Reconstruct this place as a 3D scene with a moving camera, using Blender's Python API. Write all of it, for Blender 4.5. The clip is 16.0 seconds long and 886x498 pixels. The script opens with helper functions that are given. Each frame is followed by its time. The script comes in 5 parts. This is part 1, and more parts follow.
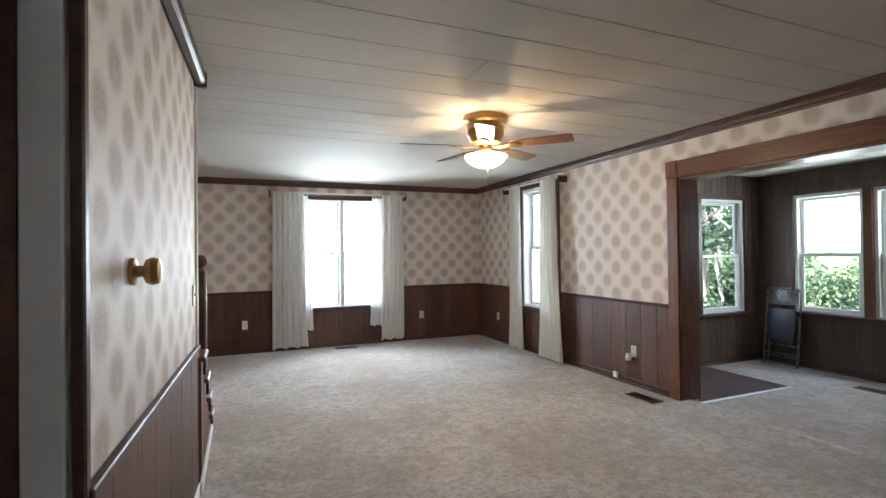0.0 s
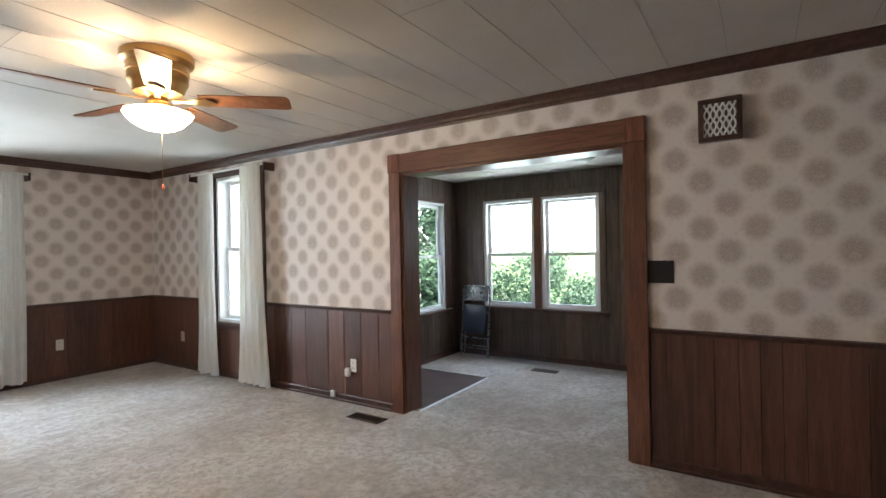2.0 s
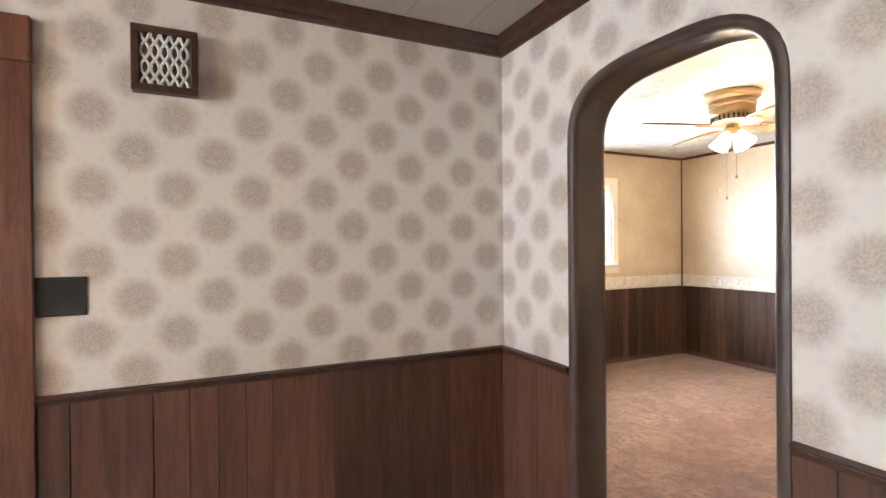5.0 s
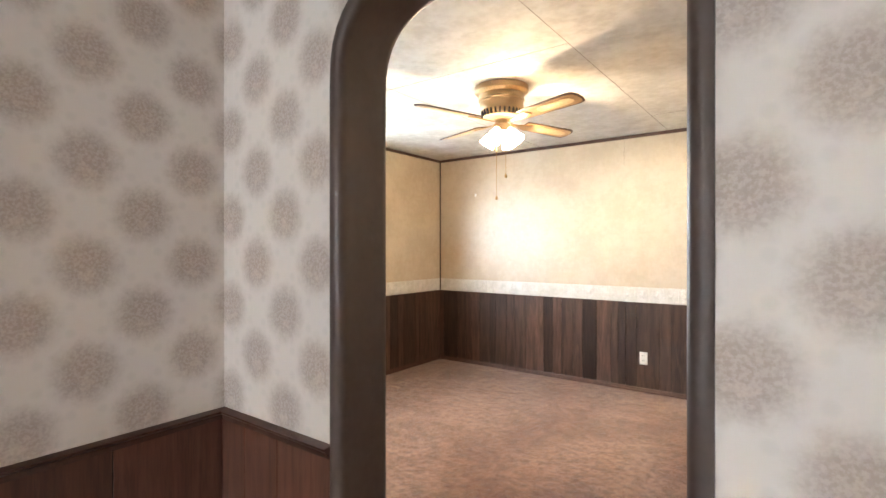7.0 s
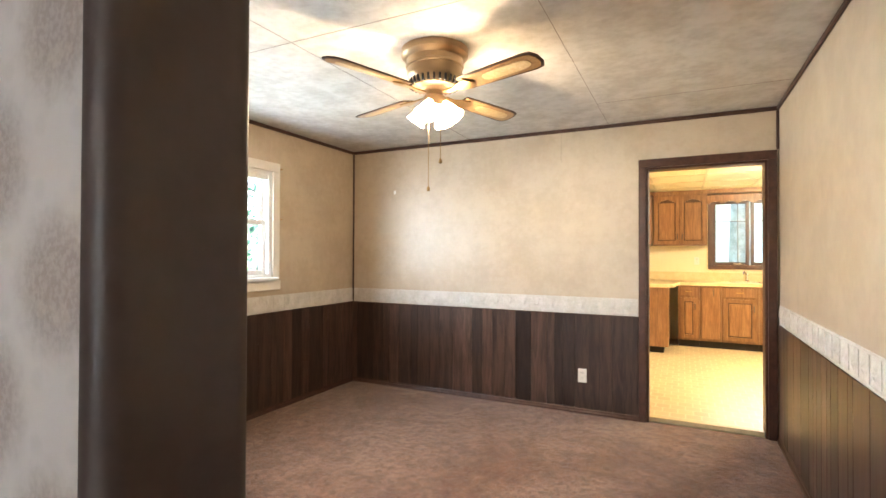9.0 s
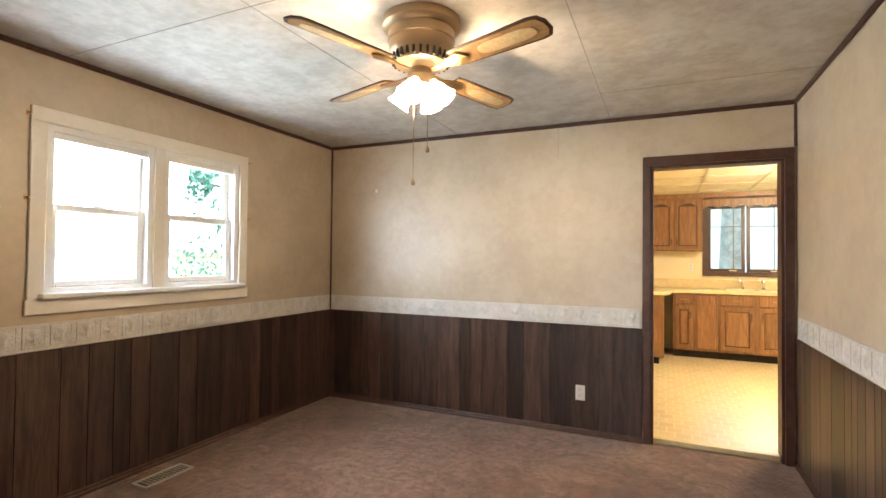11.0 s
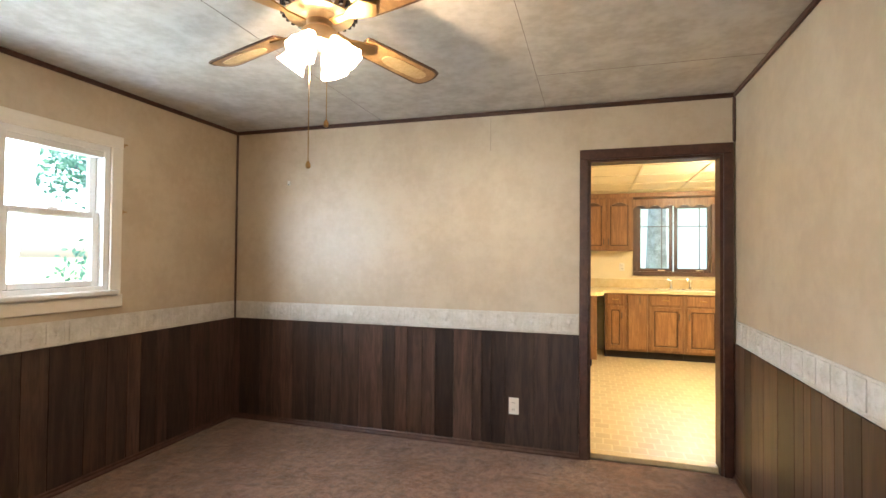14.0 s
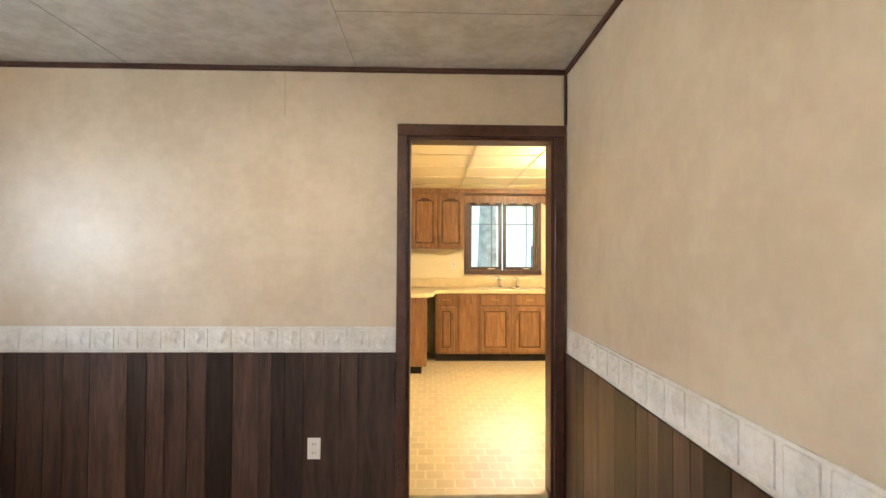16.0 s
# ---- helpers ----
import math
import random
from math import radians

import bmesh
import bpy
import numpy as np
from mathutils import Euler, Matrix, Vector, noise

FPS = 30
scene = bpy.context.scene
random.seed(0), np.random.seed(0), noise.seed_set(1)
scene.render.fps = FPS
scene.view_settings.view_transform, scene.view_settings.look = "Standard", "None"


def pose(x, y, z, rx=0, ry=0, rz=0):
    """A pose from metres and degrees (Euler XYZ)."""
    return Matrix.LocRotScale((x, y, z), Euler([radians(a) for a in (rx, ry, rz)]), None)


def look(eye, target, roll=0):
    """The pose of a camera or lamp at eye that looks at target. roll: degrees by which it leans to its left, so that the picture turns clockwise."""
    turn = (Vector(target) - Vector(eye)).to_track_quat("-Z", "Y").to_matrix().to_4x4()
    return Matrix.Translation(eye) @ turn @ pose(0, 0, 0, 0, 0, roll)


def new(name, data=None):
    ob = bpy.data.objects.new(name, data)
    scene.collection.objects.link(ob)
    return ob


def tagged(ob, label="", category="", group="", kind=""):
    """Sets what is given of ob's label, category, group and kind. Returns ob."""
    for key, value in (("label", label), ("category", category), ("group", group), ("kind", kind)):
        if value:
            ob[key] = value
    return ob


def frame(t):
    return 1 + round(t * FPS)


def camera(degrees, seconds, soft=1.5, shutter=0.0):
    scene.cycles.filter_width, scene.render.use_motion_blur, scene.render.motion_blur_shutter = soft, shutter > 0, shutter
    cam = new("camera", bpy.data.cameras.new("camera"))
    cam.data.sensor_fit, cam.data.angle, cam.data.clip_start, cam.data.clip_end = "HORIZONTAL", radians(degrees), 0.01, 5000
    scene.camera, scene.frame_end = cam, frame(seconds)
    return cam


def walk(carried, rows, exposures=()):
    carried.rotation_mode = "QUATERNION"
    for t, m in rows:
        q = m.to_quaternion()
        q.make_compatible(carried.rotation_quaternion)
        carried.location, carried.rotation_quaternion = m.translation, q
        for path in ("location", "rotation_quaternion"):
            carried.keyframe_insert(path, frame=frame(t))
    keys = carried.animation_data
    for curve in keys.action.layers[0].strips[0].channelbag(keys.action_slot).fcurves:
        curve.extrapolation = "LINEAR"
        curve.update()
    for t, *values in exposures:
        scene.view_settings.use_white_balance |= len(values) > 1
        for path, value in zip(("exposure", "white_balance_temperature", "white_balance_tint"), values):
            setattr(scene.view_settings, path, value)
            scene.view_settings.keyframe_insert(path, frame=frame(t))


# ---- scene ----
cam = camera(84.5, 16.0)
PATH = [
    (0, (-0.125, 0.036, 1.328), (0.642, 1.884, 1.345), -0.7),
    (0.5, (0.01, 0.328, 1.368), (1.035, 2.045, 1.374), -1.0),
    (1, (0.071, 0.459, 1.345), (1.335, 2.009, 1.36), -1.1),
    (1.5, (0.145, 0.628, 1.35), (1.641, 1.956, 1.358), -1.0),
    (2, (0.301, 0.758, 1.333), (1.976, 1.85, 1.337), -1.1),
    (2.5, (0.466, 0.852, 1.341), (2.286, 1.68, 1.343), -1.1),
    (3, (0.628, 0.924, 1.341), (2.556, 1.456, 1.341), -1.0),
    (3.5, (0.78, 0.955, 1.332), (2.775, 1.101, 1.333), -0.8),
    (4, (0.975, 0.91, 1.315), (2.963, 0.697, 1.315), -0.8),
    (4.5, (1.167, 0.85, 1.324), (3.096, 0.323, 1.322), -0.7),
    (5, (1.364, 0.79, 1.34), (3.171, -0.067, 1.329), -0.5),
    (7.3, (2.097, 0.197, 1.333), (3.19, -1.477, 1.339), 0.0),
    (7.5, (2.163, 0.14, 1.312), (3.193, -1.574, 1.324), -0.0),
    (8, (2.259, -0.02, 1.298), (3.189, -1.791, 1.315), 0.0),
    (8.5, (2.334, -0.145, 1.314), (3.235, -1.93, 1.338), 0.1),
    (9, (2.437, -0.265, 1.325), (3.318, -2.061, 1.347), 0.2),
    (11.5, (2.624, -0.653, 1.329), (3.444, -2.477, 1.373), 0.6),
    (12, (2.642, -0.702, 1.325), (3.464, -2.525, 1.371), 0.6),
    (12.5, (2.681, -0.766, 1.327), (3.498, -2.591, 1.372), 0.7),
    (13, (2.72, -0.838, 1.339), (3.523, -2.669, 1.379), 0.8),
    (13.5, (2.719, -0.892, 1.342), (3.41, -2.768, 1.387), 0.6),
    (14, (2.679, -1.024, 1.344), (3.258, -2.938, 1.382), 0.5),
    (14.5, (2.626, -1.153, 1.34), (3.064, -3.104, 1.383), 0.4),
    (15, (2.599, -1.33, 1.339), (2.867, -3.311, 1.38), 0.4),
    (15.5, (2.598, -1.548, 1.362), (2.686, -3.546, 1.399), 0.4),
    (16, (2.568, -1.781, 1.352), (2.515, -3.78, 1.387), 0.3),
]
EXPO = [(0.0, 3.1), (1.0, 3.0), (2.0, 3.2), (3.5, 3.85), (4.3, 3.95), (5.0, 4.45), (7.5, 4.0), (9.0, 3.7), (11.5, 3.25), (16.0, 3.2)]
walk(cam, [(t, look(eye, target, roll)) for t, eye, target, roll in PATH], EXPO)

# ---- light ----
world = bpy.data.worlds.new("sky_world")
scene.world = world
world.use_nodes = True
wn = world.node_tree
sky = wn.nodes.new("ShaderNodeTexSky")
sky.sky_type, sky.sun_disc = "NISHITA", False
sky.sun_elevation, sky.sun_rotation = radians(48), radians(215)
sky.air_density, sky.dust_density, sky.ozone_density = 1.0, 3.0, 1.0
wn.links.new(sky.outputs[0], wn.nodes["Background"].inputs[0])
wn.nodes["Background"].inputs[1].default_value = 0.15
sun_data = bpy.data.lights.new("sun", "SUN")
sun_data.energy, sun_data.angle, sun_data.color = 3.5, radians(6), (1.0, 0.95, 0.88)
sun = new("sun", sun_data)
sun.rotation_euler = Euler((radians(42), 0, radians(-35)))



def window_light(x, y, z, rx, rz, w, h, watts):
    """Sky light standing in a window's opening."""
    d = bpy.data.lights.new("window_light", "AREA")
    d.shape, d.size, d.size_y, d.energy, d.color = "RECTANGLE", w, h, watts, (0.77, 0.89, 1.0)
    ob = new("window_light", d)
    ob.matrix_world = pose(x, y, z, rx, 0, rz)


window_light(1.24, 7.62, 1.40, 86, 180, 1.60, 1.90, 22)
window_light(3.86, 5.42, 1.40, 86, 90, 0.95, 1.80, 3.2)
window_light(6.22, 3.50, 1.62, 76, 90, 0.68, 0.66, 1.9)
window_light(6.22, 2.69, 1.62, 76, 90, 0.68, 0.66, 1.9)
window_light(5.76, -2.52, 1.60, 76, 90, 0.96, 0.84, 7.5)


# ---- materials ----
def nodes_of(name, rough=0.5, metal=0.0, spec=0.5):
    m = bpy.data.materials.new(name)
    m.use_nodes = True
    nt = m.node_tree
    b = nt.nodes["Principled BSDF"]
    b.inputs["Roughness"].default_value, b.inputs["Metallic"].default_value = rough, metal
    b.inputs["Specular IOR Level"].default_value = spec
    return m, nt, b


def link(nt, a, b):
    nt.links.new(a, b)


def math_node(nt, op, a, b=None, c=None):
    n = nt.nodes.new("ShaderNodeMath")
    n.operation = op
    for i, v in enumerate((a, b, c)):
        if v is None:
            continue
        if isinstance(v, (int, float)):
            n.inputs[i].default_value = v
        else:
            link(nt, v, n.inputs[i])
    return n.outputs[0]


def mix_col(nt, fac, a, b):
    n = nt.nodes.new("ShaderNodeMix")
    n.data_type = "RGBA"
    for sock, v in ((n.inputs[0], fac), (n.inputs[6], a), (n.inputs[7], b)):
        if isinstance(v, (int, float)):
            sock.default_value = v
        elif isinstance(v, tuple):
            sock.default_value = (*v, 1)
        else:
            link(nt, v, sock)
    return n.outputs[2]


def ramp(nt, v, lo, hi):
    n = nt.nodes.new("ShaderNodeMapRange")
    n.interpolation_type = "SMOOTHSTEP"
    link(nt, v, n.inputs[0])
    n.inputs[1].default_value, n.inputs[2].default_value = lo, hi
    return n.outputs[0]


def where(nt, stretch=(1, 1, 1), rand=False):
    """World-sized coordinates; rand shifts them piece by piece."""
    tc = nt.nodes.new("ShaderNodeNewGeometry").outputs["Position"]
    mp = nt.nodes.new("ShaderNodeMapping")
    link(nt, tc, mp.inputs[0])
    mp.inputs["Scale"].default_value = stretch
    out = mp.outputs[0]
    if rand:
        oi = nt.nodes.new("ShaderNodeObjectInfo").outputs["Random"]
        ad = nt.nodes.new("ShaderNodeVectorMath")
        ad.operation = "ADD"
        cb = nt.nodes.new("ShaderNodeCombineXYZ")
        for i in range(3):
            link(nt, math_node(nt, "MULTIPLY", oi, 31.0 + 7 * i), cb.inputs[i])
        link(nt, out, ad.inputs[0])
        link(nt, cb.outputs[0], ad.inputs[1])
        out = ad.outputs[0]
    return out


def tex(nt, vec, scale, detail=4.0, rough=0.55, dist=0.0):
    n = nt.nodes.new("ShaderNodeTexNoise")
    link(nt, vec, n.inputs["Vector"])
    n.inputs["Scale"].default_value, n.inputs["Detail"].default_value = scale, detail
    n.inputs["Roughness"].default_value, n.inputs["Distortion"].default_value = rough, dist
    return n.outputs["Fac"]


def bump(nt, b, h, strength=0.3, dist=0.01):
    n = nt.nodes.new("ShaderNodeBump")
    link(nt, h, n.inputs["Height"])
    n.inputs["Strength"].default_value, n.inputs["Distance"].default_value = strength, dist
    link(nt, n.outputs[0], b.inputs["Normal"])


def mottled(name, c1, c2, big=2.0, small=60.0, rough=0.6, relief=0.15, metal=0.0, spec=0.5, depth=0.004):
    m, nt, b = nodes_of(name, rough, metal, spec)
    v = where(nt)
    f = math_node(nt, "ADD", math_node(nt, "MULTIPLY", tex(nt, v, big), 0.65), math_node(nt, "MULTIPLY", tex(nt, v, small), 0.35))
    link(nt, mix_col(nt, ramp(nt, f, 0.35, 0.65), c1, c2), b.inputs["Base Color"])
    link(nt, math_node(nt, "MULTIPLY_ADD", tex(nt, v, big * 3), 0.16, rough - 0.08), b.inputs["Roughness"])
    if relief:
        bump(nt, b, tex(nt, v, small), relief, depth)
    return m


def wood(name, dark, light, rough=0.4, stretch=(8, 8, 0.7), tone=0.35, spec=0.5):
    """Grain drawn out along the axis of the smallest stretch; each piece takes its own tone."""
    m, nt, b = nodes_of(name, rough, 0, spec)
    v = where(nt, stretch, True)
    grain = tex(nt, v, 3.0, 6, 0.6, 0.8)
    fine = tex(nt, v, 16.0, 3, 0.6)
    f = math_node(nt, "ADD", math_node(nt, "MULTIPLY", grain, 0.7), math_node(nt, "MULTIPLY", fine, 0.3))
    col = mix_col(nt, ramp(nt, f, 0.36, 0.66), dark, light)
    oi = nt.nodes.new("ShaderNodeObjectInfo").outputs["Random"]
    hs = nt.nodes.new("ShaderNodeHueSaturation")
    link(nt, col, hs.inputs["Color"])
    link(nt, math_node(nt, "MULTIPLY_ADD", oi, tone * 2, 1 - tone), hs.inputs["Value"])
    link(nt, hs.outputs[0], b.inputs["Base Color"])
    link(nt, math_node(nt, "MULTIPLY_ADD", fine, 0.18, rough - 0.09), b.inputs["Roughness"])
    bump(nt, b, f, 0.12, 0.002)
    return m


def plain(name, col, rough=0.4, metal=0.0):
    m, nt, b = nodes_of(name, rough, metal)
    v = where(nt)
    f = tex(nt, v, 35.0, 3)
    dk = tuple(c * 0.88 for c in col)
    link(nt, mix_col(nt, f, dk, col), b.inputs["Base Color"])
    link(nt, math_node(nt, "MULTIPLY_ADD", f, 0.12, rough - 0.06), b.inputs["Roughness"])
    return m


def wallpaper_material():
    """Pale paper with staggered floral sprays, 27 cm apart."""
    m, nt, b = nodes_of("floral_wallpaper", 0.62, 0, 0.3)
    pos = nt.nodes.new("ShaderNodeNewGeometry").outputs["Position"]
    sx = nt.nodes.new("ShaderNodeSeparateXYZ")
    link(nt, pos, sx.inputs[0])
    wob = where(nt)
    n1 = tex(nt, wob, 40, 3)
    u = math_node(nt, "DIVIDE", math_node(nt, "ADD", sx.outputs[0], sx.outputs[1]), 0.27)
    u = math_node(nt, "ADD", u, 0.333)
    w = math_node(nt, "SUBTRACT", math_node(nt, "DIVIDE", sx.outputs[2], 0.27), 0.285)
    dists, masks = [], []
    for off in (0.0, 0.5):
        a = math_node(nt, "SUBTRACT", math_node(nt, "FRACT", math_node(nt, "ADD", u, off + 20)), 0.5)
        c = math_node(nt, "SUBTRACT", math_node(nt, "FRACT", math_node(nt, "ADD", w, off + 20)), 0.5)
        d = math_node(nt, "SQRT", math_node(nt, "ADD", math_node(nt, "MULTIPLY", a, a), math_node(nt, "MULTIPLY", c, c)))
        ang = math_node(nt, "ARCTAN2", c, a)
        pet = math_node(nt, "SINE", math_node(nt, "MULTIPLY", ang, 11.0))
        pet2 = math_node(nt, "SINE", math_node(nt, "MULTIPLY_ADD", ang, 17.0, 1.0))
        dd = math_node(nt, "ADD", d, math_node(nt, "MULTIPLY", math_node(nt, "ADD", pet, pet2), 0.004))
        dd = math_node(nt, "ADD", dd, math_node(nt, "MULTIPLY", math_node(nt, "SUBTRACT", n1, 0.5), 0.13))
        masks.append(math_node(nt, "SUBTRACT", 1.0, ramp(nt, dd, 0.12, 0.37)))
        low = math_node(nt, "ADD", c, 0.10)
        dl = math_node(nt, "SQRT", math_node(nt, "ADD", math_node(nt, "MULTIPLY", a, a), math_node(nt, "MULTIPLY", math_node(nt, "MULTIPLY", low, low), 3.0)))
        dists.append(math_node(nt, "SUBTRACT", 1.0, ramp(nt, math_node(nt, "ADD", dl, math_node(nt, "MULTIPLY", math_node(nt, "SUBTRACT", n1, 0.5), 0.5)), 0.02, 0.10)))
    mask = math_node(nt, "MAXIMUM", masks[0], masks[1])
    core = math_node(nt, "MAXIMUM", dists[0], dists[1])
    fine = tex(nt, wob, 130, 3)
    veil = math_node(nt, "MULTIPLY", mask, math_node(nt, "MULTIPLY_ADD", ramp(nt, fine, 0.35, 0.62), 0.22, 0.46))
    # faint lace between the sprays
    la = math_node(nt, "SINE", math_node(nt, "MULTIPLY", u, 12.566))
    lb = math_node(nt, "SINE", math_node(nt, "MULTIPLY", w, 12.566))
    lace = math_node(nt, "MULTIPLY", ramp(nt, math_node(nt, "ABSOLUTE", math_node(nt, "MULTIPLY", la, lb)), 0.75, 1.0), 0.25)
    ground = mix_col(nt, tex(nt, wob, 1.3), (0.68, 0.595, 0.54), (0.77, 0.70, 0.655))
    col = mix_col(nt, lace, ground, (0.55, 0.50, 0.45))
    col = mix_col(nt, veil, col, (0.30, 0.215, 0.170))
    col = mix_col(nt, math_node(nt, "MULTIPLY", core, 0.35), col, (0.66, 0.55, 0.47))
    link(nt, col, b.inputs["Base Color"])
    bump(nt, b, tex(nt, wob, 220, 2), 0.08, 0.002)
    return m


def carpet_material(name, c1, c2, c3):
    m, nt, b = nodes_of(name, 0.95, 0, 0.1)
    v = where(nt)
    big = tex(nt, v, 1.3, 5, 0.6, 0.3)
    brush = tex(nt, v, 8.0, 8, 0.78, 0.15)
    mid = tex(nt, v, 24.0, 6, 0.75, 0.4)
    fine = tex(nt, v, 190.0, 3, 0.7)
    f = math_node(nt, "ADD", math_node(nt, "MULTIPLY", big, 0.6), math_node(nt, "MULTIPLY", brush, 0.4))
    col = mix_col(nt, ramp(nt, f, 0.40, 0.60), c1, c2)
    col = mix_col(nt, math_node(nt, "MULTIPLY", ramp(nt, brush, 0.54, 0.40), 0.35), col, c3)
    col = mix_col(nt, math_node(nt, "MULTIPLY", ramp(nt, mid, 0.46, 0.60), 0.7), col, c3)
    dark = tuple(c * 0.45 for c in c1)
    col = mix_col(nt, math_node(nt, "MULTIPLY", ramp(nt, fine, 0.58, 0.3), 0.45), col, dark)
    link(nt, col, b.inputs["Base Color"])
    hgt = math_node(nt, "ADD", math_node(nt, "MULTIPLY", fine, 0.4), math_node(nt, "ADD", mid, math_node(nt, "MULTIPLY", brush, 1.0)))
    bump(nt, b, hgt, 0.9, 0.014)
    b.inputs["Sheen Weight"].default_value = 0.3
    return m


def glass_material():
    m, nt, b = nodes_of("window_glass", 0.02)
    b.inputs["Transmission Weight"].default_value = 1.0
    b.inputs["IOR"].default_value = 1.05
    b.inputs["Base Color"].default_value = (0.97, 0.99, 0.98, 1)
    return m


def glow_material(name, col, strength):
    m, nt, b = nodes_of(name, 0.3)
    b.inputs["Base Color"].default_value = (0.9, 0.85, 0.75, 1)
    b.inputs["Emission Color"].default_value = (*col, 1)
    b.inputs["Emission Strength"].default_value = strength
    return m


def lamp_glass_material(name, col, strength, clear):
    """Thin frosted glass round a lit bulb: glows and lets part of the light straight through."""
    m, nt, b = nodes_of(name, 0.3)
    b.inputs["Base Color"].default_value = (0.9, 0.85, 0.75, 1)
    b.inputs["Emission Color"].default_value = (*col, 1)
    b.inputs["Emission Strength"].default_value = strength
    tr = nt.nodes.new("ShaderNodeBsdfTransparent")
    mx = nt.nodes.new("ShaderNodeMixShader")
    mx.inputs[0].default_value = clear
    link(nt, b.outputs[0], mx.inputs[1])
    link(nt, tr.outputs[0], mx.inputs[2])
    link(nt, mx.outputs[0], nt.nodes["Material Output"].inputs[0])
    return m


def fabric_material(name, col):
    m, nt, b = nodes_of(name, 0.9, 0, 0.1)
    v = where(nt)
    f = tex(nt, where(nt, (30, 30, 1.5)), 1.0, 3)
    link(nt, mix_col(nt, f, tuple(c * 0.85 for c in col), col), b.inputs["Base Color"])
    tr = nt.nodes.new("ShaderNodeBsdfTranslucent")
    tr.inputs[0].default_value = (*col, 1)
    mx = nt.nodes.new("ShaderNodeMixShader")
    mx.inputs[0].default_value = 0.35
    link(nt, b.outputs[0], mx.inputs[1])
    link(nt, tr.outputs[0], mx.inputs[2])
    link(nt, mx.outputs[0], nt.nodes["Material Output"].inputs[0])
    bump(nt, b, tex(nt, v, 300, 2), 0.1, 0.001)
    return m


def leaf_material(name, c1, c2):
    m, nt, b = nodes_of(name, 0.55, 0, 0.3)
    ri = nt.nodes.new("ShaderNodeNewGeometry").outputs["Random Per Island"]
    link(nt, mix_col(nt, ri, c1, c2), b.inputs["Base Color"])
    tr = nt.nodes.new("ShaderNodeBsdfTranslucent")
    tr.inputs[0].default_value = (*c2, 1)
    mx = nt.nodes.new("ShaderNodeMixShader")
    mx.inputs[0].default_value = 0.4
    link(nt, b.outputs[0], mx.inputs[1])
    link(nt, tr.outputs[0], mx.inputs[2])
    link(nt, mx.outputs[0], nt.nodes["Material Output"].inputs[0])
    return m


def vinyl_tile_material():
    """Yellowed sheet vinyl with a pressed pattern of small blocks."""
    m, nt, b = nodes_of("patterned_vinyl", 0.32)
    br = nt.nodes.new("ShaderNodeTexBrick")
    link(nt, where(nt), br.inputs["Vector"])
    br.inputs["Scale"].default_value = 1.0
    br.inputs["Brick Width"].default_value, br.inputs["Row Height"].default_value = 0.115, 0.115
    br.inputs["Mortar Size"].default_value, br.inputs["Mortar Smooth"].default_value = 0.007, 0.3
    br.inputs["Color1"].default_value, br.inputs["Color2"].default_value = (0.50, 0.40, 0.24, 1), (0.60, 0.49, 0.31, 1)
    br.inputs["Mortar"].default_value = (0.70, 0.61, 0.43, 1)
    link(nt, mix_col(nt, math_node(nt, "MULTIPLY", tex(nt, where(nt), 45, 4), 0.35), br.outputs[0], (0.72, 0.62, 0.42)), b.inputs["Base Color"])
    bump(nt, b, br.outputs["Fac"], -0.15, 0.001)
    return m


M_PAPER = wallpaper_material()
M_CARPET = carpet_material("grey_beige_carpet", (0.44, 0.38, 0.33), (0.63, 0.60, 0.57), (0.29, 0.24, 0.20))
M_CARPET2 = carpet_material("pinkish_brown_carpet", (0.165, 0.070, 0.036), (0.30, 0.172, 0.115), (0.075, 0.031, 0.017))
M_PANEL = wood("reddish_brown_panelling", (0.070, 0.026, 0.017), (0.135, 0.055, 0.035), 0.45, tone=0.3)
M_PANEL2 = wood("dark_walnut_panelling", (0.030, 0.016, 0.012), (0.080, 0.045, 0.032), 0.40, tone=0.6)
M_PANEL3 = wood("grey_brown_panelling", (0.062, 0.038, 0.028), (0.125, 0.082, 0.060), 0.45, tone=0.25)
M_TRIM = wood("dark_brown_trim", (0.050, 0.022, 0.016), (0.085, 0.038, 0.026), 0.38, (6, 6, 6), tone=0.12)
M_CASING = wood("red_brown_casing", (0.105, 0.036, 0.020), (0.205, 0.078, 0.043), 0.35, (12, 12, 1.2), tone=0.15)
M_CASING_H = wood("red_brown_casing_flat", (0.105, 0.036, 0.020), (0.205, 0.078, 0.043), 0.35, (12, 1.2, 12), tone=0.15)
M_ARCH = mottled("brown_gloss_paint", (0.065, 0.042, 0.034), (0.085, 0.055, 0.045), 3, 40, 0.46, 0.1)
M_GROOVE = mottled("dark_groove", (0.012, 0.008, 0.006), (0.02, 0.013, 0.01), 5, 50, 0.8, 0)
M_SEAM = plain('seam_brown', (0.27, 0.23, 0.195), 0.8)
M_CEIL = mottled("white_ceiling_board", (0.42, 0.385, 0.345), (0.50, 0.465, 0.425), 0.9, 120, 0.8, 0.1)
M_CEIL2 = mottled("stippled_cream_ceiling", (0.44, 0.41, 0.37), (0.58, 0.555, 0.52), 6.0, 22, 0.75, 0.35, depth=0.006)
M_CREAM = mottled("cream_satin_wall", (0.45, 0.365, 0.265), (0.53, 0.445, 0.335), 3.0, 18, 0.42, 0.10, spec=0.7)
